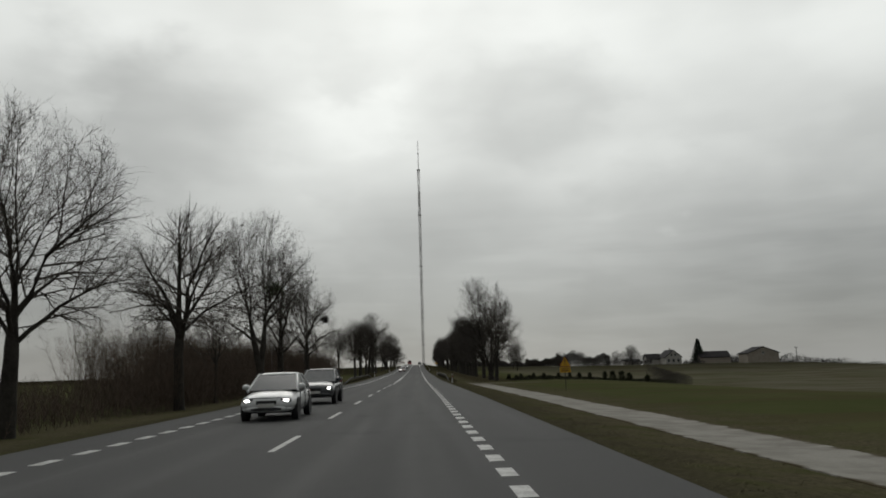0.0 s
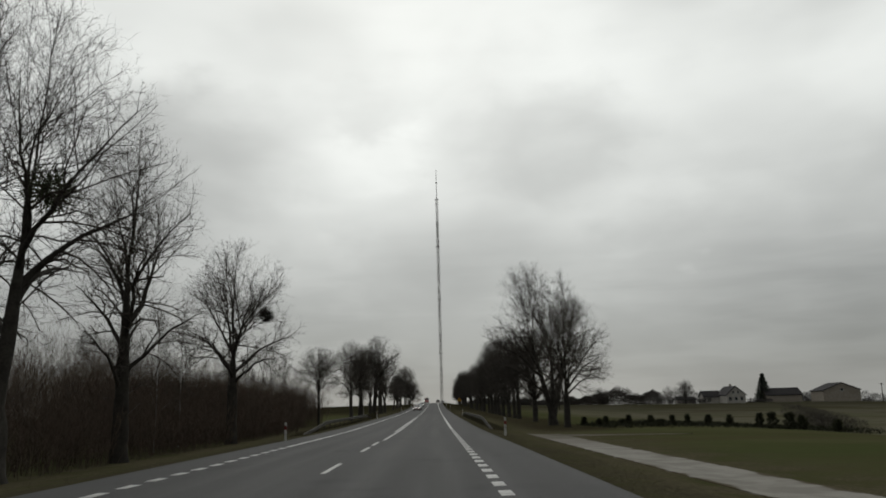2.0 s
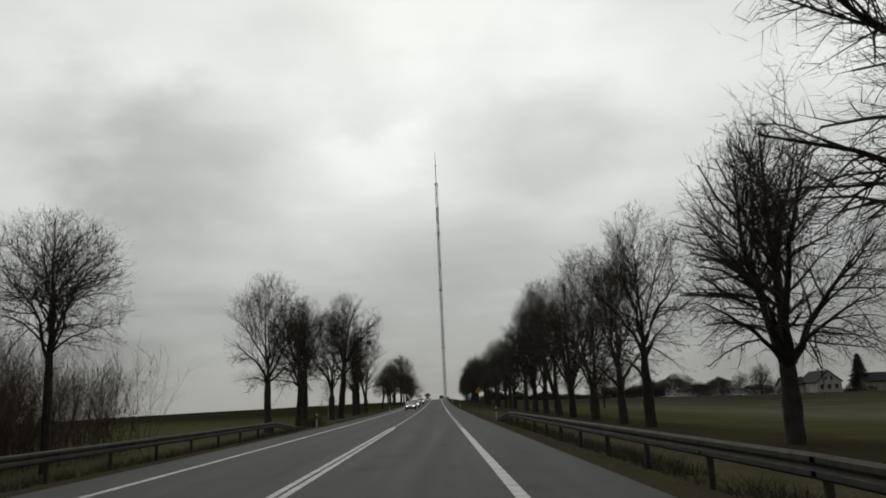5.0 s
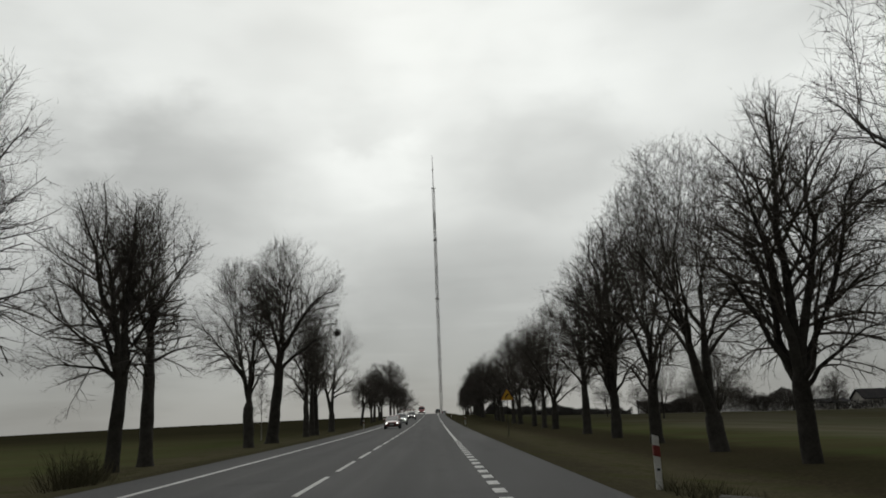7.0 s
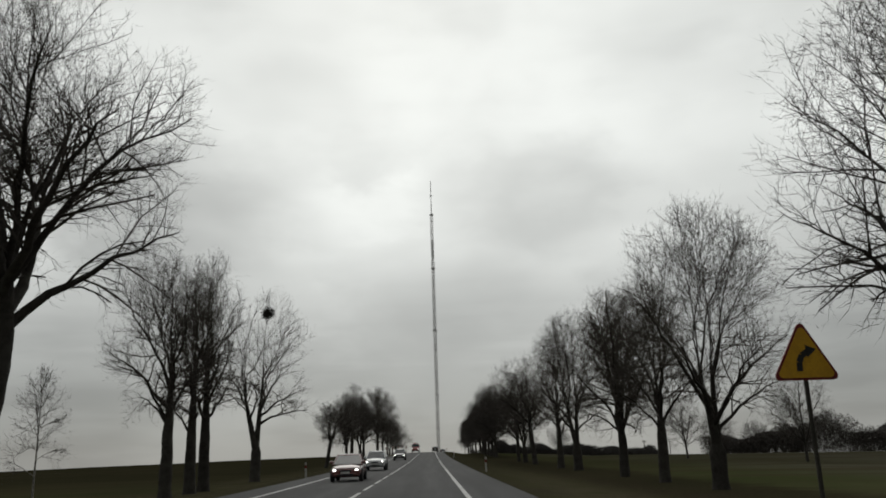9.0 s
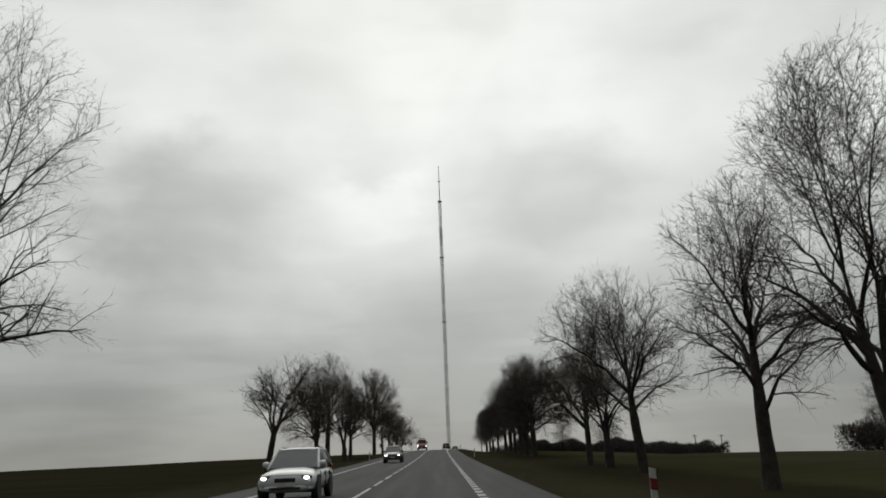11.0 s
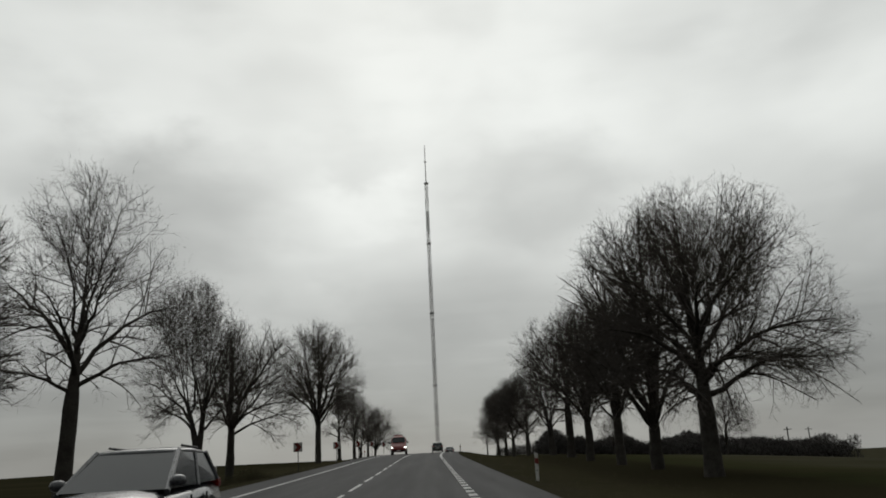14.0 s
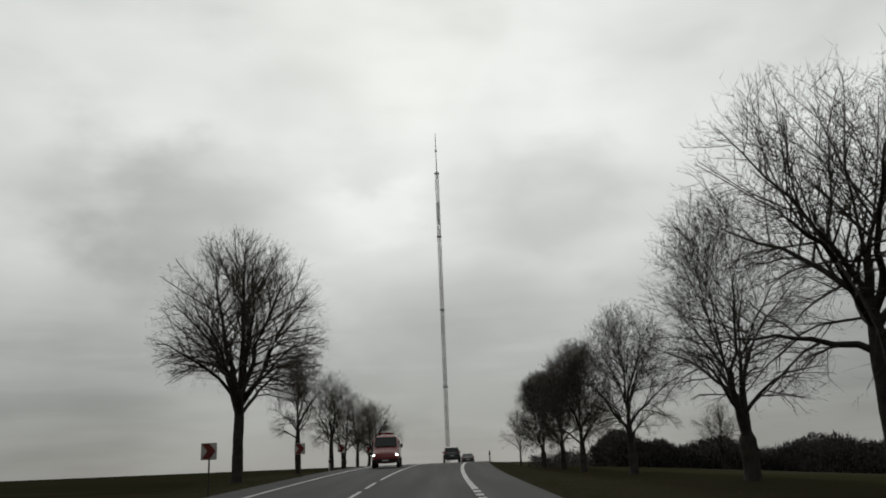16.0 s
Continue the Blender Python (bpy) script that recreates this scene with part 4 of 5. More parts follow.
def verge_grass():
    r = np.random.default_rng(5)
    chunks = []
    for x0, x1, y0, y1, n, h in [(3.1, 5.1, -5, 100, 16000, .07), (8.6, 11.5, -5, 95, 10000, .08), (3.1, 6.1, -5, 100, 12000, .07), (3.2, 6, 100, 400, 12000, .09), (6, 9.5, 104, 400, 10000, .1), (-12.5, -8.5, -5, 420, 18000, .1), (4.3, 5.3, 106, 176, 9000, .8), (-10.9, -9.8, 106, 176, 9000, .8)]:
        x, y = r.uniform(x0, x1, n), r.uniform(y0, y1, n)
        keep = np.array([noise.noise((a * .7, b * .7, 3)) for a, b in zip(x, y)]) > -.25
        x, y = x[keep], y[keep]
        z = np.array([lift(a, b) for a, b in zip(x, y)])
        m = len(x)
        a, hh = r.uniform(0, 6.28, m), h * r.uniform(.4, 1.3, m)
        w = .012
        tip = np.stack([x + r.normal(0, .16, m), y + r.normal(0, .16, m), z + hh * .35], 1)
        p = np.stack([x - w * np.cos(a), y - w * np.sin(a), z - .02], 1)
        q = np.stack([x + w * np.cos(a), y + w * np.sin(a), z - .02], 1)
        v = np.stack([p, q, tip], 1).reshape(-1, 3)
        chunks.append((v, np.arange(3 * m).reshape(-1, 3)))
    v, f = joined(chunks)
    tagged(part_np("verge_grass", v, f, M["grass"]), "tufts of dry brown grass on the road verges", "grass", kind="stuff")


verge_grass()


# ---- crows' nests and mistletoe in the crowns
def nest(x, y, z, r, label, mat="nest"):
    rr = np.random.default_rng(int(abs(x * 10) + y))
    n = 260
    d = unit(rr.normal(0, 1, (n, 3)))
    p = d * r * .55 * rr.uniform(.2, 1, (n, 1))
    G = Grower(7, (0, 0, 0), (1, 1, 1))
    P = G.grow(p, unit(np.cross(d, rr.normal(0, 1, (n, 3))) + d * .5), np.full(n, r * .9), 3, .3, 0)
    v, f = tubes(P, np.full((n, 3), .016), 3)
    ob = part_np("nest", v * np.array([1, 1, .85]), f, M[mat])
    ob.location = (x, y, z + zg(y))
    tagged(ob, label, "nest", "nests in the crowns")


nest(-12.7, 72.2, 9.0, .95, "round dark clump of mistletoe in a bare crown", "mistletoe")
nest(-11.4, 101.0, 8.1, .5, "small dark nest among bare branches")
nest(-12.7, 267.8, 12.6, .55, "dark rook's nest high in a bare crown")


# ---- the radio mast
def mast():
    x, y, h, w = 9.2, 1118.0, 327.0, 3.2
    ob = thing("radio_mast", Matrix.Translation((x, y, -.5)), "very tall slender lattice radio mast, upper part coloured pale as haze", "mast")
    c = [(w * .58 * math.cos(a), w * .58 * math.sin(a)) for a in (.52, 2.62, 4.71)]
    for p in c:
        z = np.linspace(0, 284, 40)
        P = np.stack([np.full(40, p[0]), np.full(40, p[1]), z], 1)[None]
        part_np("leg", *tubes(P, np.full((1, 40), .26), 6), M["mast"], ob)
    for lo, hi in ((0, 71), (71, 142), (142, 213), (213, 284)):
        ch = []
        for i in range(3):
            a, b = c[i], c[(i + 1) % 3]
            zs = np.arange(lo, hi - 2.4, 2.5)
            P = np.array([[(*(a if j % 2 else b), z), (*(b if j % 2 else a), z + 2.5)] for j, z in enumerate(zs)])
            ch.append(tubes(P, np.full((len(zs), 2), .15), 4))
            Q = np.array([[(*a, z), (*b, z)] for z in zs])
            ch.append(tubes(Q, np.full((len(zs), 2), .14), 4))
        part_np("bracing", *joined(ch), M["mast"], ob)
    for lo, hi, r in ((231, 253, 1.45), (284, 300, .55), (300, 327, .4)):
        bm = bmesh.new()
        if r > 1:
            for k in range(6):
                for s in range(8):
                    a = k * math.pi / 3
                    box(bm, r * math.cos(a), r * math.sin(a), lo + 1.4 + s * 2.75, .25, .8, 2.4, rot=Matrix.Rotation(a, 4, "Z"))
        else:
            cyl(bm, (0, 0, lo), (0, 0, hi), r, r * .8, 10)
        part("antenna_panels" if r > 1 else "top_pole", bm, M["mast"], ob)
    for z in (72, 145, 218, 284, 308):
        part("platform", cyl(bmesh.new(), (0, 0, z - .6), (0, 0, z + .6), 2.4 if z < 300 else 1.1, n=12), M["mast"], ob)
    part("footing", bx(0, 0, .3, 5, 5, 1.4, bevel=.1), M["plaster"], ob, "pale concrete footing")


mast()


# ---- farm buildings
def gable_house(name, x, y, w, d, wall_h, rise, turn, wall_mat, label, windows, chimney=True, eave=.45):
    ob = thing(name, pose(x, y, lift(x, y) - .1, 0, 0, turn), label, "house" if name != "barn" else "barn", "farm buildings")
    bm = bmesh.new()
    prism(bm, [(-w / 2, 0), (w / 2, 0), (w / 2, wall_h), (0, wall_h + rise), (-w / 2, wall_h)], -d / 2, d / 2)
    part("wall", bm, wall_mat, ob)
    s = math.atan2(rise, w / 2)
    n = math.hypot(rise, w / 2) + eave
    for side in (-1, 1):
        m = Matrix.Rotation(side * s, 4, "Y")
        mx, mz = side * (n / 2) * math.cos(s), wall_h + rise - (n / 2) * math.sin(s) + .12
        roof = part("roof", bx(mx, 0, mz, n, d + .8, .18, rot=m), M["roof"], ob)
        for k in range(9):
            q = (k + .5) / 9
            part("tile_course", bx(side * n * q * math.cos(s), 0, wall_h + rise - n * q * math.sin(s) + .24, n / 9 * .96, d + .84, .05, rot=m), M["roof"], roof)
    if chimney:
        part("chimney", bx(w * .12, d * .15, wall_h + rise + .3, .6, .6, 1.4, bevel=.03), M["brickwall"], ob)
    for wx, wz, ww, wh in windows:
        fr = part("window", bx(wx, -d / 2 - .02, wz, ww + .16, .1, wh + .16), M["frame"], ob)
        for k in (-1, 1):
            part("pane", bx(wx + k * ww / 4, -d / 2 - .075, wz, ww / 2 - .05, .03, wh), M["glass"], fr)
        part("sill", bx(wx, -d / 2 - .13, wz - wh / 2 - .1, ww + .3, .24, .06), M["frame"], fr)
    return ob


gable_house("farmhouse", 108.6, 344, 7.0, 11, 3.0, 2.9, 0, M["plaster"], "white plastered farmhouse with steep dark gable roof", [(-2.1, 1.6, 1.0, 1.3), (0, 1.6, 1.0, 1.3), (2.1, 1.6, 1.0, 1.3), (-.8, 3.9, .75, .95), (.8, 3.9, .75, .95)])
gable_house("farmhouse_wing", 102.6, 349, 6, 6, 2.4, 2.0, 90, M["plaster"], "low wing of the farmhouse with dark roof", [(0, 1.5, 1.0, 1.1)], False)
gable_house("outbuilding", 93.5, 350, 4.0, 6.5, 1.8, .8, 90, M["plaster"], "low white outbuilding under dark roof", [(-1, 1.1, .7, .6)], False)
gable_house("shed", 129.5, 350, 8, 13, 2.6, 2.4, 90, M["brickwall"], "long dark-roofed farm shed", [(0, 1.4, .9, .8)], False)
gable_house("barn", 148.0, 345, 13.5, 10, 4.0, 2.6, 0, M["brickwall"], "broad buff barn with shallow dark roof", [(0, 4.2, 1.0, .8)], False)


def spruce(x, y, h, label):
    ob = thing("spruce", Matrix.Translation((x, y, lift(x, y))), label, "tree")
    part("trunk", cyl(bmesh.new(), (0, 0, -.3), (0, 0, h * .97), .2, .03, 8), M["bark"], ob)
    r = np.random.default_rng(9)
    n = 5200
    q = r.uniform(0, 1, n) ** .7
    z = h * (1 - q) * .93 + h * .06
    rad = (h * .33 * q + .12) * r.uniform(.15, 1.1, n) * (1 + .18 * np.sin(z * 5))
    a = r.uniform(0, 6.283, n)
    p = np.stack([rad * np.cos(a), rad * np.sin(a), z - rad * .35], 1)
    d = unit(np.stack([np.cos(a), np.sin(a), r.normal(-.35, .25, n)], 1))
    v, f = tubes(np.stack([p, p + d * r.uniform(.3, .7, (n, 1))], 1), np.full((n, 2), .07) * np.array([1, .3]), 3)
    part_np("needle_crown", v, f, M["needles"], ob, "dark green drooping needle sprays")


spruce(123.4, 350, 11.0, "dark green spruce standing by the farmhouse")


def pole(x, y, h):
    ob = thing("utility_pole", Matrix.Translation((x, y, lift(x, y))), "thin dark wooden utility pole in the field", "pole", "utility poles")
    part("post", cyl(bmesh.new(), (0, 0, -.2), (0, 0, h), .16, .11, 10), M["bark"], ob)
    part("crossarm", bx(0, 0, h - .5, 1.6, .12, .12), M["bark"], ob)
    for s in (-.65, 0, .65):
        part("insulator", cyl(bmesh.new(), (s, 0, h - .44), (s, 0, h - .2), .05, .03, 8), M["white"], ob)


pole(160, 335, 6.5)
pole(88, 505, 8)
pole(72, 480, 7)


# ---- guard rails
def guard_rail(x, y0, y1, face):
    ob = thing("guard_rail", Matrix(), "weathered zinc crash barrier with corrugated rail on posts", "guard rail", "guard rails")
    prof = [(0, .45), (.05, .49), (.05, .55), (0, .6), (.05, .65), (.05, .71), (0, .75)]
    ys = np.arange(y0, y1 + .1, 4.0)
    for a, b in zip(ys[:-1], ys[1:]):
        v, n = [], len(prof)
        for y in (a, b + .12):
            dip = .72 * (1 - min(1, max(0, y - y0) / 13, max(0, y1 - y) / 11))
            v += [(x - face * px, y, lift(x, y) + pz + .06 - dip) for px, pz in prof]
            v += [(x - face * (px - .012), y, lift(x, y) + pz + .06 - dip) for px, pz in prof]
        f = [(i, i + 1, 2 * n + i + 1, 2 * n + i) for i in range(n - 1)] + [(n + i, 3 * n + i, 3 * n + i + 1, n + i + 1) for i in range(n - 1)] + [(0, 2 * n, 3 * n, n), (n - 1, 2 * n - 1, 4 * n - 1, 3 * n - 1)]
        part_np("rail", v, f, M["zinc"], ob)
        part("post", bx(x + face * .1, a + .05, lift(x, a) + .16 - .72 * (1 - min(1, max(0, a - y0) / 13, max(0, y1 - a) / 11)), .1, .06, 1.2), M["zinc"], ob)


guard_rail(4.25, 107.5, 174, 1)
guard_rail(-9.8, 107, 174, -1)


# ---- marker posts
def delineator():
    ob = thing("marker_post", Matrix(), "white plastic roadside marker post with slanted red band", "marker post", "marker posts")
    bm = bmesh.new()
    prism(bm, [(-.06, -.3), (.06, -.3), (.06, .98), (-.06, 1.02)], -.05, .05)
    bmesh.ops.bevel(bm, geom=[e for e in bm.edges if abs(e.verts[0].co.z - e.verts[1].co.z) > .5], offset=.02, segments=2, affect="EDGES")
    part("post", bm, M["white"], ob)
    bm = bmesh.new()
    prism(bm, [(-.063, .62), (.063, .59), (.063, .80), (-.063, .83)], -.053, .053)
    part("red_band", bm, M["red"], ob, "slanted red reflective band")
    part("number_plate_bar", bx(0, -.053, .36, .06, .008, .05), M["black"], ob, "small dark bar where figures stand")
    return ob


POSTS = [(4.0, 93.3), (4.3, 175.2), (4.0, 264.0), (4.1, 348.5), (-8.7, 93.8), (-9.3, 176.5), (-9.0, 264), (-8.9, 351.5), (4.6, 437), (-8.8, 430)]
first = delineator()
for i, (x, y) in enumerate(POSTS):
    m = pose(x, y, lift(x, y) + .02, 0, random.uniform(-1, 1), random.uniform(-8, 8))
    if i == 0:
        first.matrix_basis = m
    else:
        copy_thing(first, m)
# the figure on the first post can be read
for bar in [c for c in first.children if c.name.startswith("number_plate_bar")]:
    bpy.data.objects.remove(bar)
text = bpy.data.curves.new("figure", "FONT")
text.body, text.size, text.extrude, text.align_x = "9", .13, .002, "CENTER"
text.materials.append(M["black"])
digit = new("figure", text)
digit.parent = first
digit.matrix_basis = pose(0, -.054, .38, 90)


# ---- road signs
def rounded_triangle(s, r=.06):
    """A warning triangle's outline, point up, about the middle of its base."""
    h = s * .866
    corners = [(-s / 2, 0), (s / 2, 0), (0, h)]
    out, c = [], (0, h / 3)
    for (x, z), a0 in zip(corners, (150, 270, 30)):
        dx, dz = c[0] - x, c[1] - z
        n = math.hypot(dx, dz)
        px, pz = x + dx / n * 2 * r, z + dz / n * 2 * r
        out += [(px + r * math.cos(radians(a0 + k * 30)), pz + r * math.sin(radians(a0 + k * 30))) for k in range(5)]
    return out


def scaled(o, k, cz):
    return [(x * k, cz + (z - cz) * k) for x, z in o]


def warning_sign(x, y, z, s, mark, label, plate):
    g = lift(x, y)
    ob = thing("warning_sign", pose(x, y, g, 0, 0, 3), label, "road sign", "warning signs")
    z = z + zg(y) - g
    part("post", cyl(bmesh.new(), (0, .05, -.4), (0, .05, z + s * .6), .03), M["zinc"], ob, "grey steel tube post")
    o = [(a, b + z) for a, b in rounded_triangle(s)]
    cz = z + s * .289
    face = part("sign_panel", prism(bmesh.new(), o, 0, .02), M["red"], ob, "red-edged triangular panel")
    part("sign_field", prism(bmesh.new(), scaled(o, .88, cz), -.006, .004), M["yellow"], face, "yellow inner field")
    if mark == "!":
        part("symbol", prism(bmesh.new(), [(-.035, z + .27), (.035, z + .27), (.05, z + .55), (-.05, z + .55)], -.012, -.004), M["black"], face, "black exclamation mark")
        part("symbol", prism(bmesh.new(), [(.045 * math.cos(k * .6283), z + .18 + .045 * math.sin(k * .6283)) for k in range(10)], -.012, -.004), M["black"], face)
    else:
        cv = [(-.09, .12), (-.085, .24), (-.04, .33), (.05, .38)]
        for i in range(3):
            (a, b), (c, d) = cv[i], cv[i + 1]
            n = math.hypot(c - a, d - b)
            ux, uz = -(d - b) / n * .04, (c - a) / n * .04
            part("symbol", prism(bmesh.new(), [(a - ux, z + b - uz), (c - ux, z + d - uz), (c + ux, z + d + uz), (a + ux, z + b + uz)], -.012, -.004 - i * .001), M["black"], face)
        part("symbol", prism(bmesh.new(), [(.04, z + .30), (.17, z + .41), (.02, z + .47)], -.013, -.005), M["black"], face, "black arrow head bending right")
    if plate:
        part("lower_plate", bx(0, .01, z - .24, s * .86, .02, .40, bevel=.006), M["yellow"], ob, "yellow plate below")
        for k in range(2):
            part("writing_bar", bx(0, -.004, z - .16 - k * .15, s * .6, .008, .06), M["black"], ob)
    part("clamp", bx(0, .045, z + .2, .09, .06, .05), M["zinc"], ob)
    part("clamp", bx(0, .045, z + .45, .09, .06, .05), M["zinc"], ob)


warning_sign(11.4, 62.0, 1.32, .95, "!", "yellow triangular warning sign with plate beside the path", True)
warning_sign(5.05, 214.8, 2.22, .95, "bend", "yellow triangular bend warning sign on a steel post", False)


def chevron(x, y, z, w=.62):
    g = lift(x, y)
    ob = thing("chevron_board", pose(x, y, g, 0, 0, -6), "square white bend board with a red chevron, on a post", "road sign", "chevron boards")
    z = z + zg(y) - g
    part("post", cyl(bmesh.new(), (0, .05, -.4), (0, .05, z + w * .45), .03), M["zinc"], ob)
    p = part("sign_panel", bx(0, 0, z, w, .03, w, bevel=.01), M["white"], ob, "white square panel")
    h = w * .36
    part("arrow", prism(bmesh.new(), [(-.27, z + h * 1.25), (.03, z + h * 1.25), (.27, z), (.03, z - h * 1.25), (-.27, z - h * 1.25), (-.06, z)], -.026, -.014), M["red"], p, "broad red arrow pointing right")


for x, y in ((-8.9, 373.2), (-8.63, 394.3), (-8.0, 411.0), (-7.7, 429.0), (-7.0, 446.0)):
    chevron(x, y, 1.6)


# ---- cars
def loft(stations, n=14, power=3.2):
    """A closed skin through rounded sections: y, least z, most z, half width."""
    v, f = [], []
    for y, zb, zt, hw in stations:
        for k in range(n):
            a = 2 * math.pi * k / n
            c, s = math.cos(a), math.sin(a)
            v.append((hw * math.copysign(abs(c) ** (2 / power), c), y, (zb + zt) / 2 + (zt - zb) / 2 * math.copysign(abs(s) ** (2 / power), s)))
    bm = bmesh.new()
    vs = [bm.verts.new(p) for p in v]
    for j in range(len(stations) - 1):
        for k in range(n):
            bm.faces.new((vs[j * n + k], vs[j * n + (k + 1) % n], vs[(j + 1) * n + (k + 1) % n], vs[(j + 1) * n + k]))
    bm.faces.new(vs[:n])
    bm.faces.new(vs[-n:])
    bmesh.ops.recalc_face_normals(bm, faces=bm.faces)
    return bm


def pane_slab(pts, thick):
    """A closed flat pane of some thickness."""
    n = (pts[1] - pts[0]).cross(pts[2] - pts[0]).normalized() * thick / 2
    bm = bmesh.new()
    a, b = [bm.verts.new(p + n) for p in pts], [bm.verts.new(p - n) for p in pts]
    bm.faces.new(a)
    bm.faces.new(b[::-1])
    for i in range(len(pts)):
        bm.faces.new((a[i - 1], b[i - 1], b[i], a[i]))
    bmesh.ops.recalc_face_normals(bm, faces=bm.faces)
    return bm


def wheel(ob, x, y, r, w):
    m = Matrix.Translation((x, y, r)) @ Matrix.Rotation(math.pi / 2, 4, "Y")
    bm = bmesh.new()
    prof = [(r * .62, -w / 2), (r * .93, -w / 2), (r, -w * .3), (r, w * .3), (r * .93, w / 2), (r * .62, w / 2)]
    n, k = 20, len(prof)
    vs = [bm.verts.new((a * math.cos(2 * math.pi * i / n), a * math.sin(2 * math.pi * i / n), b)) for i in range(n) for a, b in prof]
    for i in range(n):
        for j in range(k):
            a, b = i * k + j, i * k + (j + 1) % k
            c, d = ((i + 1) % n) * k + (j + 1) % k, ((i + 1) % n) * k + j
            bm.faces.new((vs[a], vs[b], vs[c], vs[d]))
    bm.transform(m)
    bmesh.ops.recalc_face_normals(bm, faces=bm.faces)
    wh = part("wheel", bm, M["tyre"], ob, smooth=True)
    side = 1 if x > 0 else -1
    rim = cyl(bmesh.new(), (x - side * .04, y, r), (x + side * w * .38, y, r), r * .6, r * .55, 16)
    for i in range(5):
        a = i * 2 * math.pi / 5
        box(rim, x + side * w * .42, y + r * .3 * math.cos(a), r + r * .3 * math.sin(a), .03, r * .5, r * .16, rot=Matrix.Rotation(a, 4, "X"))
    part("rim", rim, M["alloy"], wh)


SEDAN = dict(L=4.4, body=[(-2.2, .38, .78, .70), (-2.08, .28, .95, .82), (-1.4, .22, .99, .87), (-.4, .2, .95, .88), (.8, .2, .93, .88), (1.5, .22, .87, .86), (2.02, .27, .76, .81), (2.2, .36, .62, .70)],
             cabin=[(-1.85, .95, .78), (-1.15, 1.40, .60), (.05, 1.43, .61), (1.05, .92, .80)], wheel=.31, axle=(-1.3, 1.35))
SUV = dict(L=4.4, body=[(-2.2, .45, 1.0, .76), (-2.1, .34, 1.06, .86), (-1.2, .28, 1.06, .9), (0, .26, 1.03, .9), (.9, .26, 1.01, .9), (1.6, .28, .96, .88), (2.05, .32, .86, .84), (2.2, .42, .72, .74)],
           cabin=[(-2.08, 1.02, .8), (-1.75, 1.52, .64), (-.2, 1.56, .64), (.82, 1.0, .80)], rails=True, wheel=.36, axle=(-1.3, 1.35))


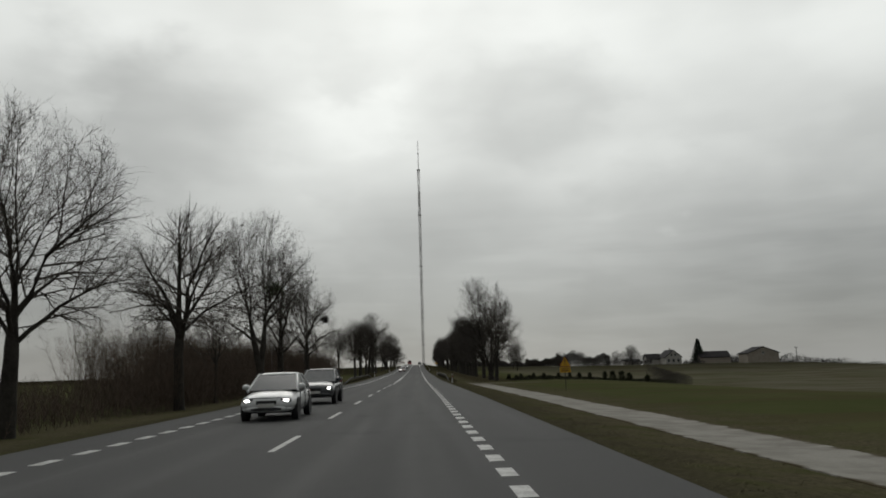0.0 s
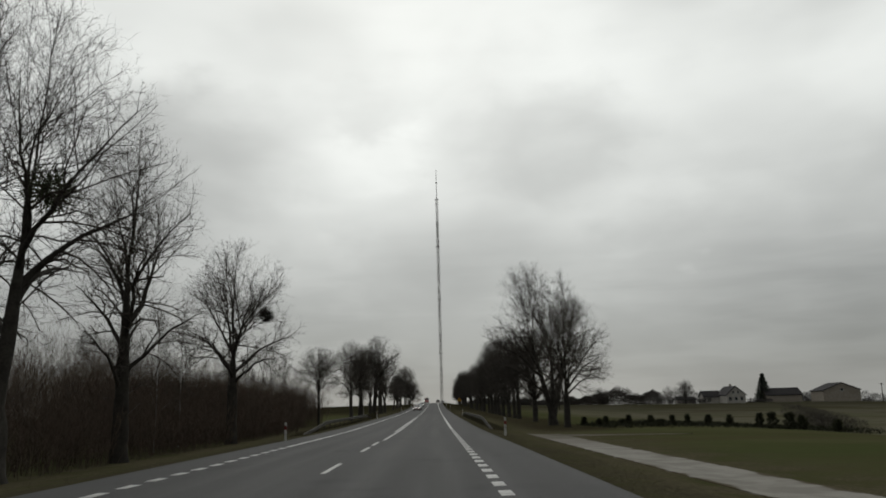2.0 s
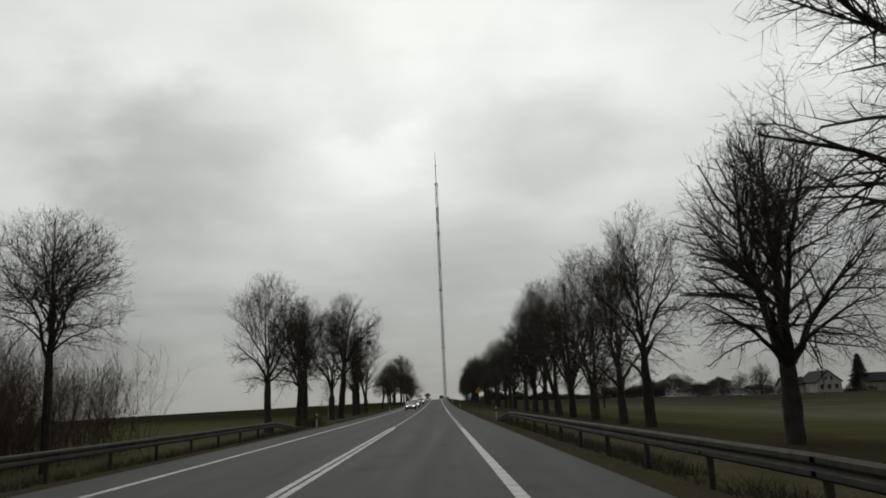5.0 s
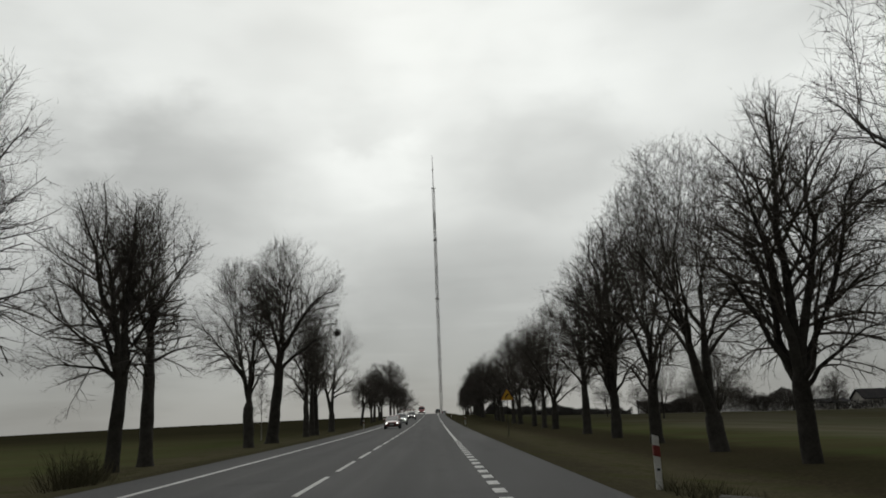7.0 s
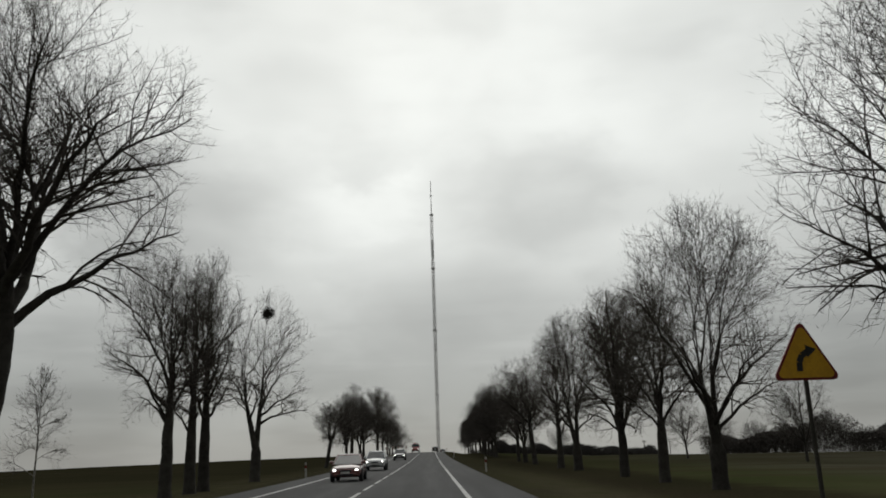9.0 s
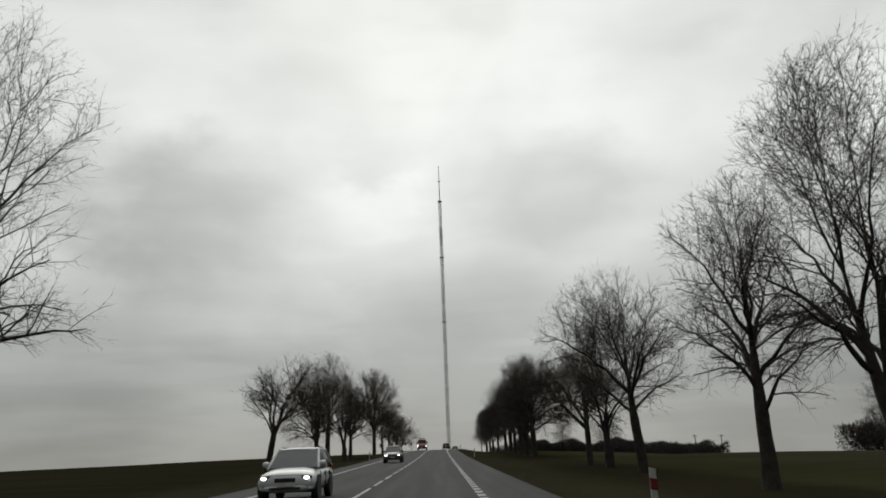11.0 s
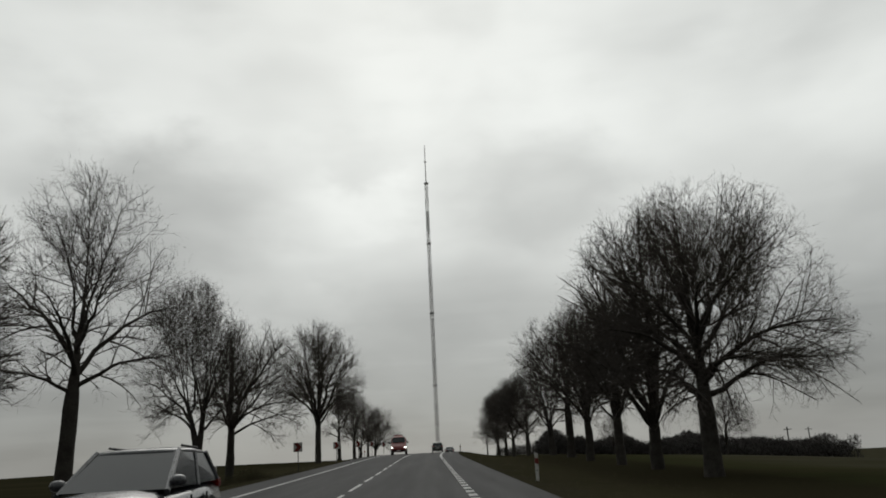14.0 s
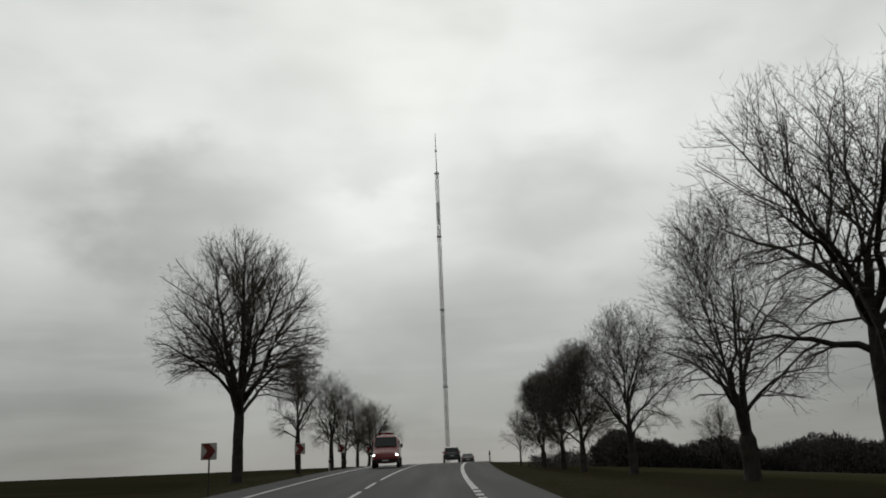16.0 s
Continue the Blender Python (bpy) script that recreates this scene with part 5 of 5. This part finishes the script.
def car(x, y, shape, paint, label, oncoming=True, plate=True):
    z = zg(y)
    s = math.degrees(math.atan((zg(y + 1) - zg(y - 1)) / 2))
    turn = 180 if oncoming else 0
    ob = thing("car", pose(x, y, z, -s if oncoming else s, 0, turn), label, "car", "cars on the road")
    body = part("body", loft(shape["body"]), paint, ob, smooth=True)
    c = shape["cabin"]
    lf = [Vector((-w, yy, zz)) for yy, zz, w in c]
    rt = [Vector((w, yy, zz)) for yy, zz, w in c]
    core = bmesh.new()
    for pts in ([lf[0], lf[1], rt[1], rt[0]], [lf[1], lf[2], rt[2], rt[1]], [lf[2], lf[3], rt[3], rt[2]], lf[::-1], rt):
        core.faces.new([core.verts.new(v * .97 + Vector((0, 0, .02))) for v in pts])
    part("cabin", core, M["trim"], ob, "dark cabin interior")
    for name, pts in (("rear_window", [lf[0], lf[1], rt[1], rt[0]]), ("windscreen", [lf[2], lf[3], rt[3], rt[2]]), ("side_window", lf[::-1]), ("side_window", rt)):
        part(name, pane_slab(pts, .012), M["glass"], ob, "dark reflecting glass")
    (y0, z0, w0), (y1, z1, w1), (y2, z2, w2), (y3, z3, w3) = c
    part("roof", loft([(y1 - .06, z1 - .05, z1 + .0, w1 * .96), (y1 + .12, z1 - .06, z1 + .045, w1 + .03), ((y1 + y2) / 2, z1 - .06, max(z1, z2) + .06, w1 + .04), (y2 - .12, z2 - .06, z2 + .04, w2 + .03), (y2 + .06, z2 - .06, z2 - .005, w2 * .96)]), paint, ob, smooth=True)
    for sd in (-1, 1):
        if "rails" in shape:
            part("roof_rail", cyl(bmesh.new(), (sd * w1 * .92, y1 + .3, z1 + .075), (sd * w2 * .92, y2 - .35, z2 + .075), .02, n=8), M["trim"], ob, "black roof rail")
        for (ya, za, wa), (yb, zb, wb) in (((y0, z0, w0), (y1, z1, w1)), ((y3, z3, w3), (y2, z2, w2)), (((y0 + y3) / 2 - .15, (z0 + z3) / 2, w3), ((y1 + y2) / 2 - .1, z1, w1))):
            part("pillar", cyl(bmesh.new(), (sd * wa, ya, za - .03), (sd * (wb + .01), yb, zb), .045, .04, 6), paint, ob)
        part("mirror", loft([(y3 - .32, z3 + .03, z3 + .18, .10), (y3 - .22, z3 + .02, z3 + .2, .13), (y3 - .14, z3 + .06, z3 + .16, .07)], 10, 2.6), paint, ob, smooth=True).location = (sd * (w3 + .09), 0, 0)
    hw = shape["body"][3][3]
    for sd in (-1, 1):
        for ys in (.98, -.12, -1.02):
            part("door_seam", bx(sd * (hw - .012), ys, .62, .03, .012, .5), M["trim"], ob)
        for ys in (.0, -.95):
            part("door_handle", bx(sd * (hw - .004), ys + .12, .8, .05, .2, .035, bevel=.01), M["trim"], ob)
    f, b = shape["body"][-1], shape["body"][0]
    zl = f[2] + .02
    for sd in (-1, 1):
        hl = part("headlamp", loft([(f[0] - .2, zl - .06, zl + .05, .10), (f[0] - .06, zl - .06, zl + .04, .095), (f[0] + .0, zl - .045, zl + .025, .07)], 12, 2.5), M["lamp"] if oncoming else M["glass"], ob, "lit white headlamp" if oncoming else "")
        hl.location = (sd * (f[3] - .10), 0, 0)
        part("lamp_surround", loft([(f[0] - .22, zl - .085, zl + .07, .19), (f[0] - .09, zl - .085, zl + .06, .18), (f[0] - .03, zl - .06, zl + .035, .13)], 12, 2.6), M["glass"], ob, "dark lamp housing").location = (sd * (f[3] - .13), 0, 0)
        zt = b[2] - .02
        tl = part("tail_lamp", loft([(b[0] + .01, zt - .08, zt + .06, .15), (b[0] + .06, zt - .12, zt + .1, .17), (b[0] + .2, zt - .1, zt + .08, .16)], 10, 3), M["tail"], ob, "red tail lamp")
        tl.location = (sd * (b[3] - .08), 0, 0)
        for ya in shape["axle"]:
            part("wheel_arch", cyl(bmesh.new(), (sd * (shape["body"][3][3] - .14), ya, shape["wheel"] + .02), (sd * (shape["body"][3][3] + .006), ya, shape["wheel"] + .02), shape["wheel"] * 1.16, n=20), M["trim"], ob, "dark wheel arch")
            wheel(ob, sd * (shape["body"][3][3] - .105), ya, shape["wheel"], .2)
    part("grille", bx(0, f[0] - .005, f[2] - .05, .62, .05, .12, bevel=.01), M["trim"], ob, "black front grille")
    part("front_bumper", loft([(f[0] - .25, f[1] - .09, f[1] + .12, f[3] + .10), (f[0] - .05, f[1] - .08, f[1] + .12, f[3] + .04), (f[0] + .04, f[1] - .04, f[1] + .09, f[3] - .1)], 12, 3), paint, ob, "", True)
    part("lower_intake", loft([(f[0] - .04, f[1] - .05, f[1] + .07, .52), (f[0] + .035, f[1] - .04, f[1] + .06, .50), (f[0] + .055, f[1] - .02, f[1] + .04, .44)], 12, 4), M["trim"], ob, "black lower air intake")
    for sd in (-1, 1):
        part("fog_lamp", cyl(bmesh.new(), (sd * (f[3] - .12), f[0] - .06, f[1] + .03), (sd * (f[3] - .12), f[0] + .012, f[1] + .03), .06, .055, 14), M["trim"], ob)
    part("bonnet_edge", bx(0, f[0] - .10, f[2] + .085, f[3] * 1.5, .012, .02, bevel=.004), M["trim"], ob)
    part("underbody", bx(0, 0, f[1] - .07, hw * 1.7, shape["L"] * .86, .1, bevel=.03), M["trim"], ob, "dark underside")
    part("rear_bumper", loft([(b[0] - .05, b[1] - .04, b[1] + .12, b[3] - .06), (b[0] + .05, b[1] - .08, b[1] + .14, b[3] + .06), (b[0] + .25, b[1] - .08, b[1] + .14, b[3] + .12)], 12, 3), paint, ob, "", True)
    part("plate", bx(0, f[0] + .06, f[1] + .13, .5, .02, .11), M["white"], ob, "white plate with plain dark bar")
    part("plate", bx(0, b[0] - .03, b[1] + .26, .5, .02, .11), M["white"], ob)
    return ob


SILVER, DARK = car_paint("silver_paint", (.56, .57, .57)), car_paint("dark_grey_paint", (.035, .037, .042))
BROWNRED, GREEN = car_paint("dull_red_paint", (.13, .03, .026)), car_paint("dark_green_paint", (.028, .036, .03))
RED = car_paint("fire_red_paint", (.22, .022, .018))
car(-4.65, 27.3, SEDAN, SILVER, "silver saloon car coming up the road, headlamps lit")
car(-4.65, 39.0, SUV, DARK, "dark grey estate car coming up the road, headlamps lit")
car(-4.65, 251.5, SEDAN, BROWNRED, "dull red saloon car coming up the road, headlamps lit")
car(-4.65, 275.2, SUV, SILVER, "silver estate car coming up the road, headlamps lit")
car(-4.65, 330.0, SUV, DARK, "dark tall family car coming up the road, headlamps lit")
car(-.75 + bend(451), 452.0, SUV, GREEN, "dark green estate car driving away over the crest", False)

car(-.75 + bend(478), 478.0, SEDAN, DARK, "dark saloon car driving away beyond the crest", False)


def van(x, y):
    z = zg(y)
    s = math.degrees(math.atan((zg(y + 1) - zg(y - 1)) / 2))
    ob = thing("van", pose(x, y, z, -s, 0, 180), "red high-roofed fire service van, headlamps lit", "van", "cars on the road")
    part("body", loft([(-2.6, .5, 2.3, .9), (-2.5, .35, 2.42, 1.0), (0, .32, 2.45, 1.02), (1.0, .32, 2.4, 1.02), (1.55, .32, 1.6, 1.0), (2.2, .34, 1.2, .97), (2.5, .42, 1.02, .86)], 16, 4), RED, ob, smooth=True)
    part("windscreen", pane_slab([Vector(p) for p in ((-.8, 1.2, 2.24), (.8, 1.2, 2.24), (.88, 1.7, 1.58), (-.88, 1.7, 1.58))], .06), M["glass"], ob, "dark windscreen")
    for sd in (-1, 1):
        part("side_window", bx(sd * 1.0, .75, 1.75, .06, .8, .5, bevel=.02), M["glass"], ob)
        hl = part("headlamp", loft([(2.25, .82, 1.04, .24), (2.4, .82, 1.02, .2), (2.47, .86, .98, .12)], 12, 2.4), M["lamp"], ob, "lit white headlamp")
        hl.location = (sd * .72, 0, 0)
        part("mirror", bx(sd * 1.18, 1.35, 1.6, .18, .12, .32, bevel=.03), M["trim"], ob)
        for ya in (-1.6, 1.55):
            wheel(ob, sd * .92, ya, .37, .24)
    part("bumper", bx(0, 2.46, .55, 1.8, .16, .28, bevel=.05), M["trim"], ob)
    part("grille", bx(0, 2.46, .9, .9, .06, .16, bevel=.02), M["trim"], ob)
    part("beacon_bar", bx(0, .7, 2.52, 1.2, .25, .14, bevel=.04), M["tail"], ob, "roof beacon bar")
    part("plate", bx(0, 2.55, .55, .5, .02, .11), M["white"], ob)


van(-4.65 + bend(427), 427)
marks()
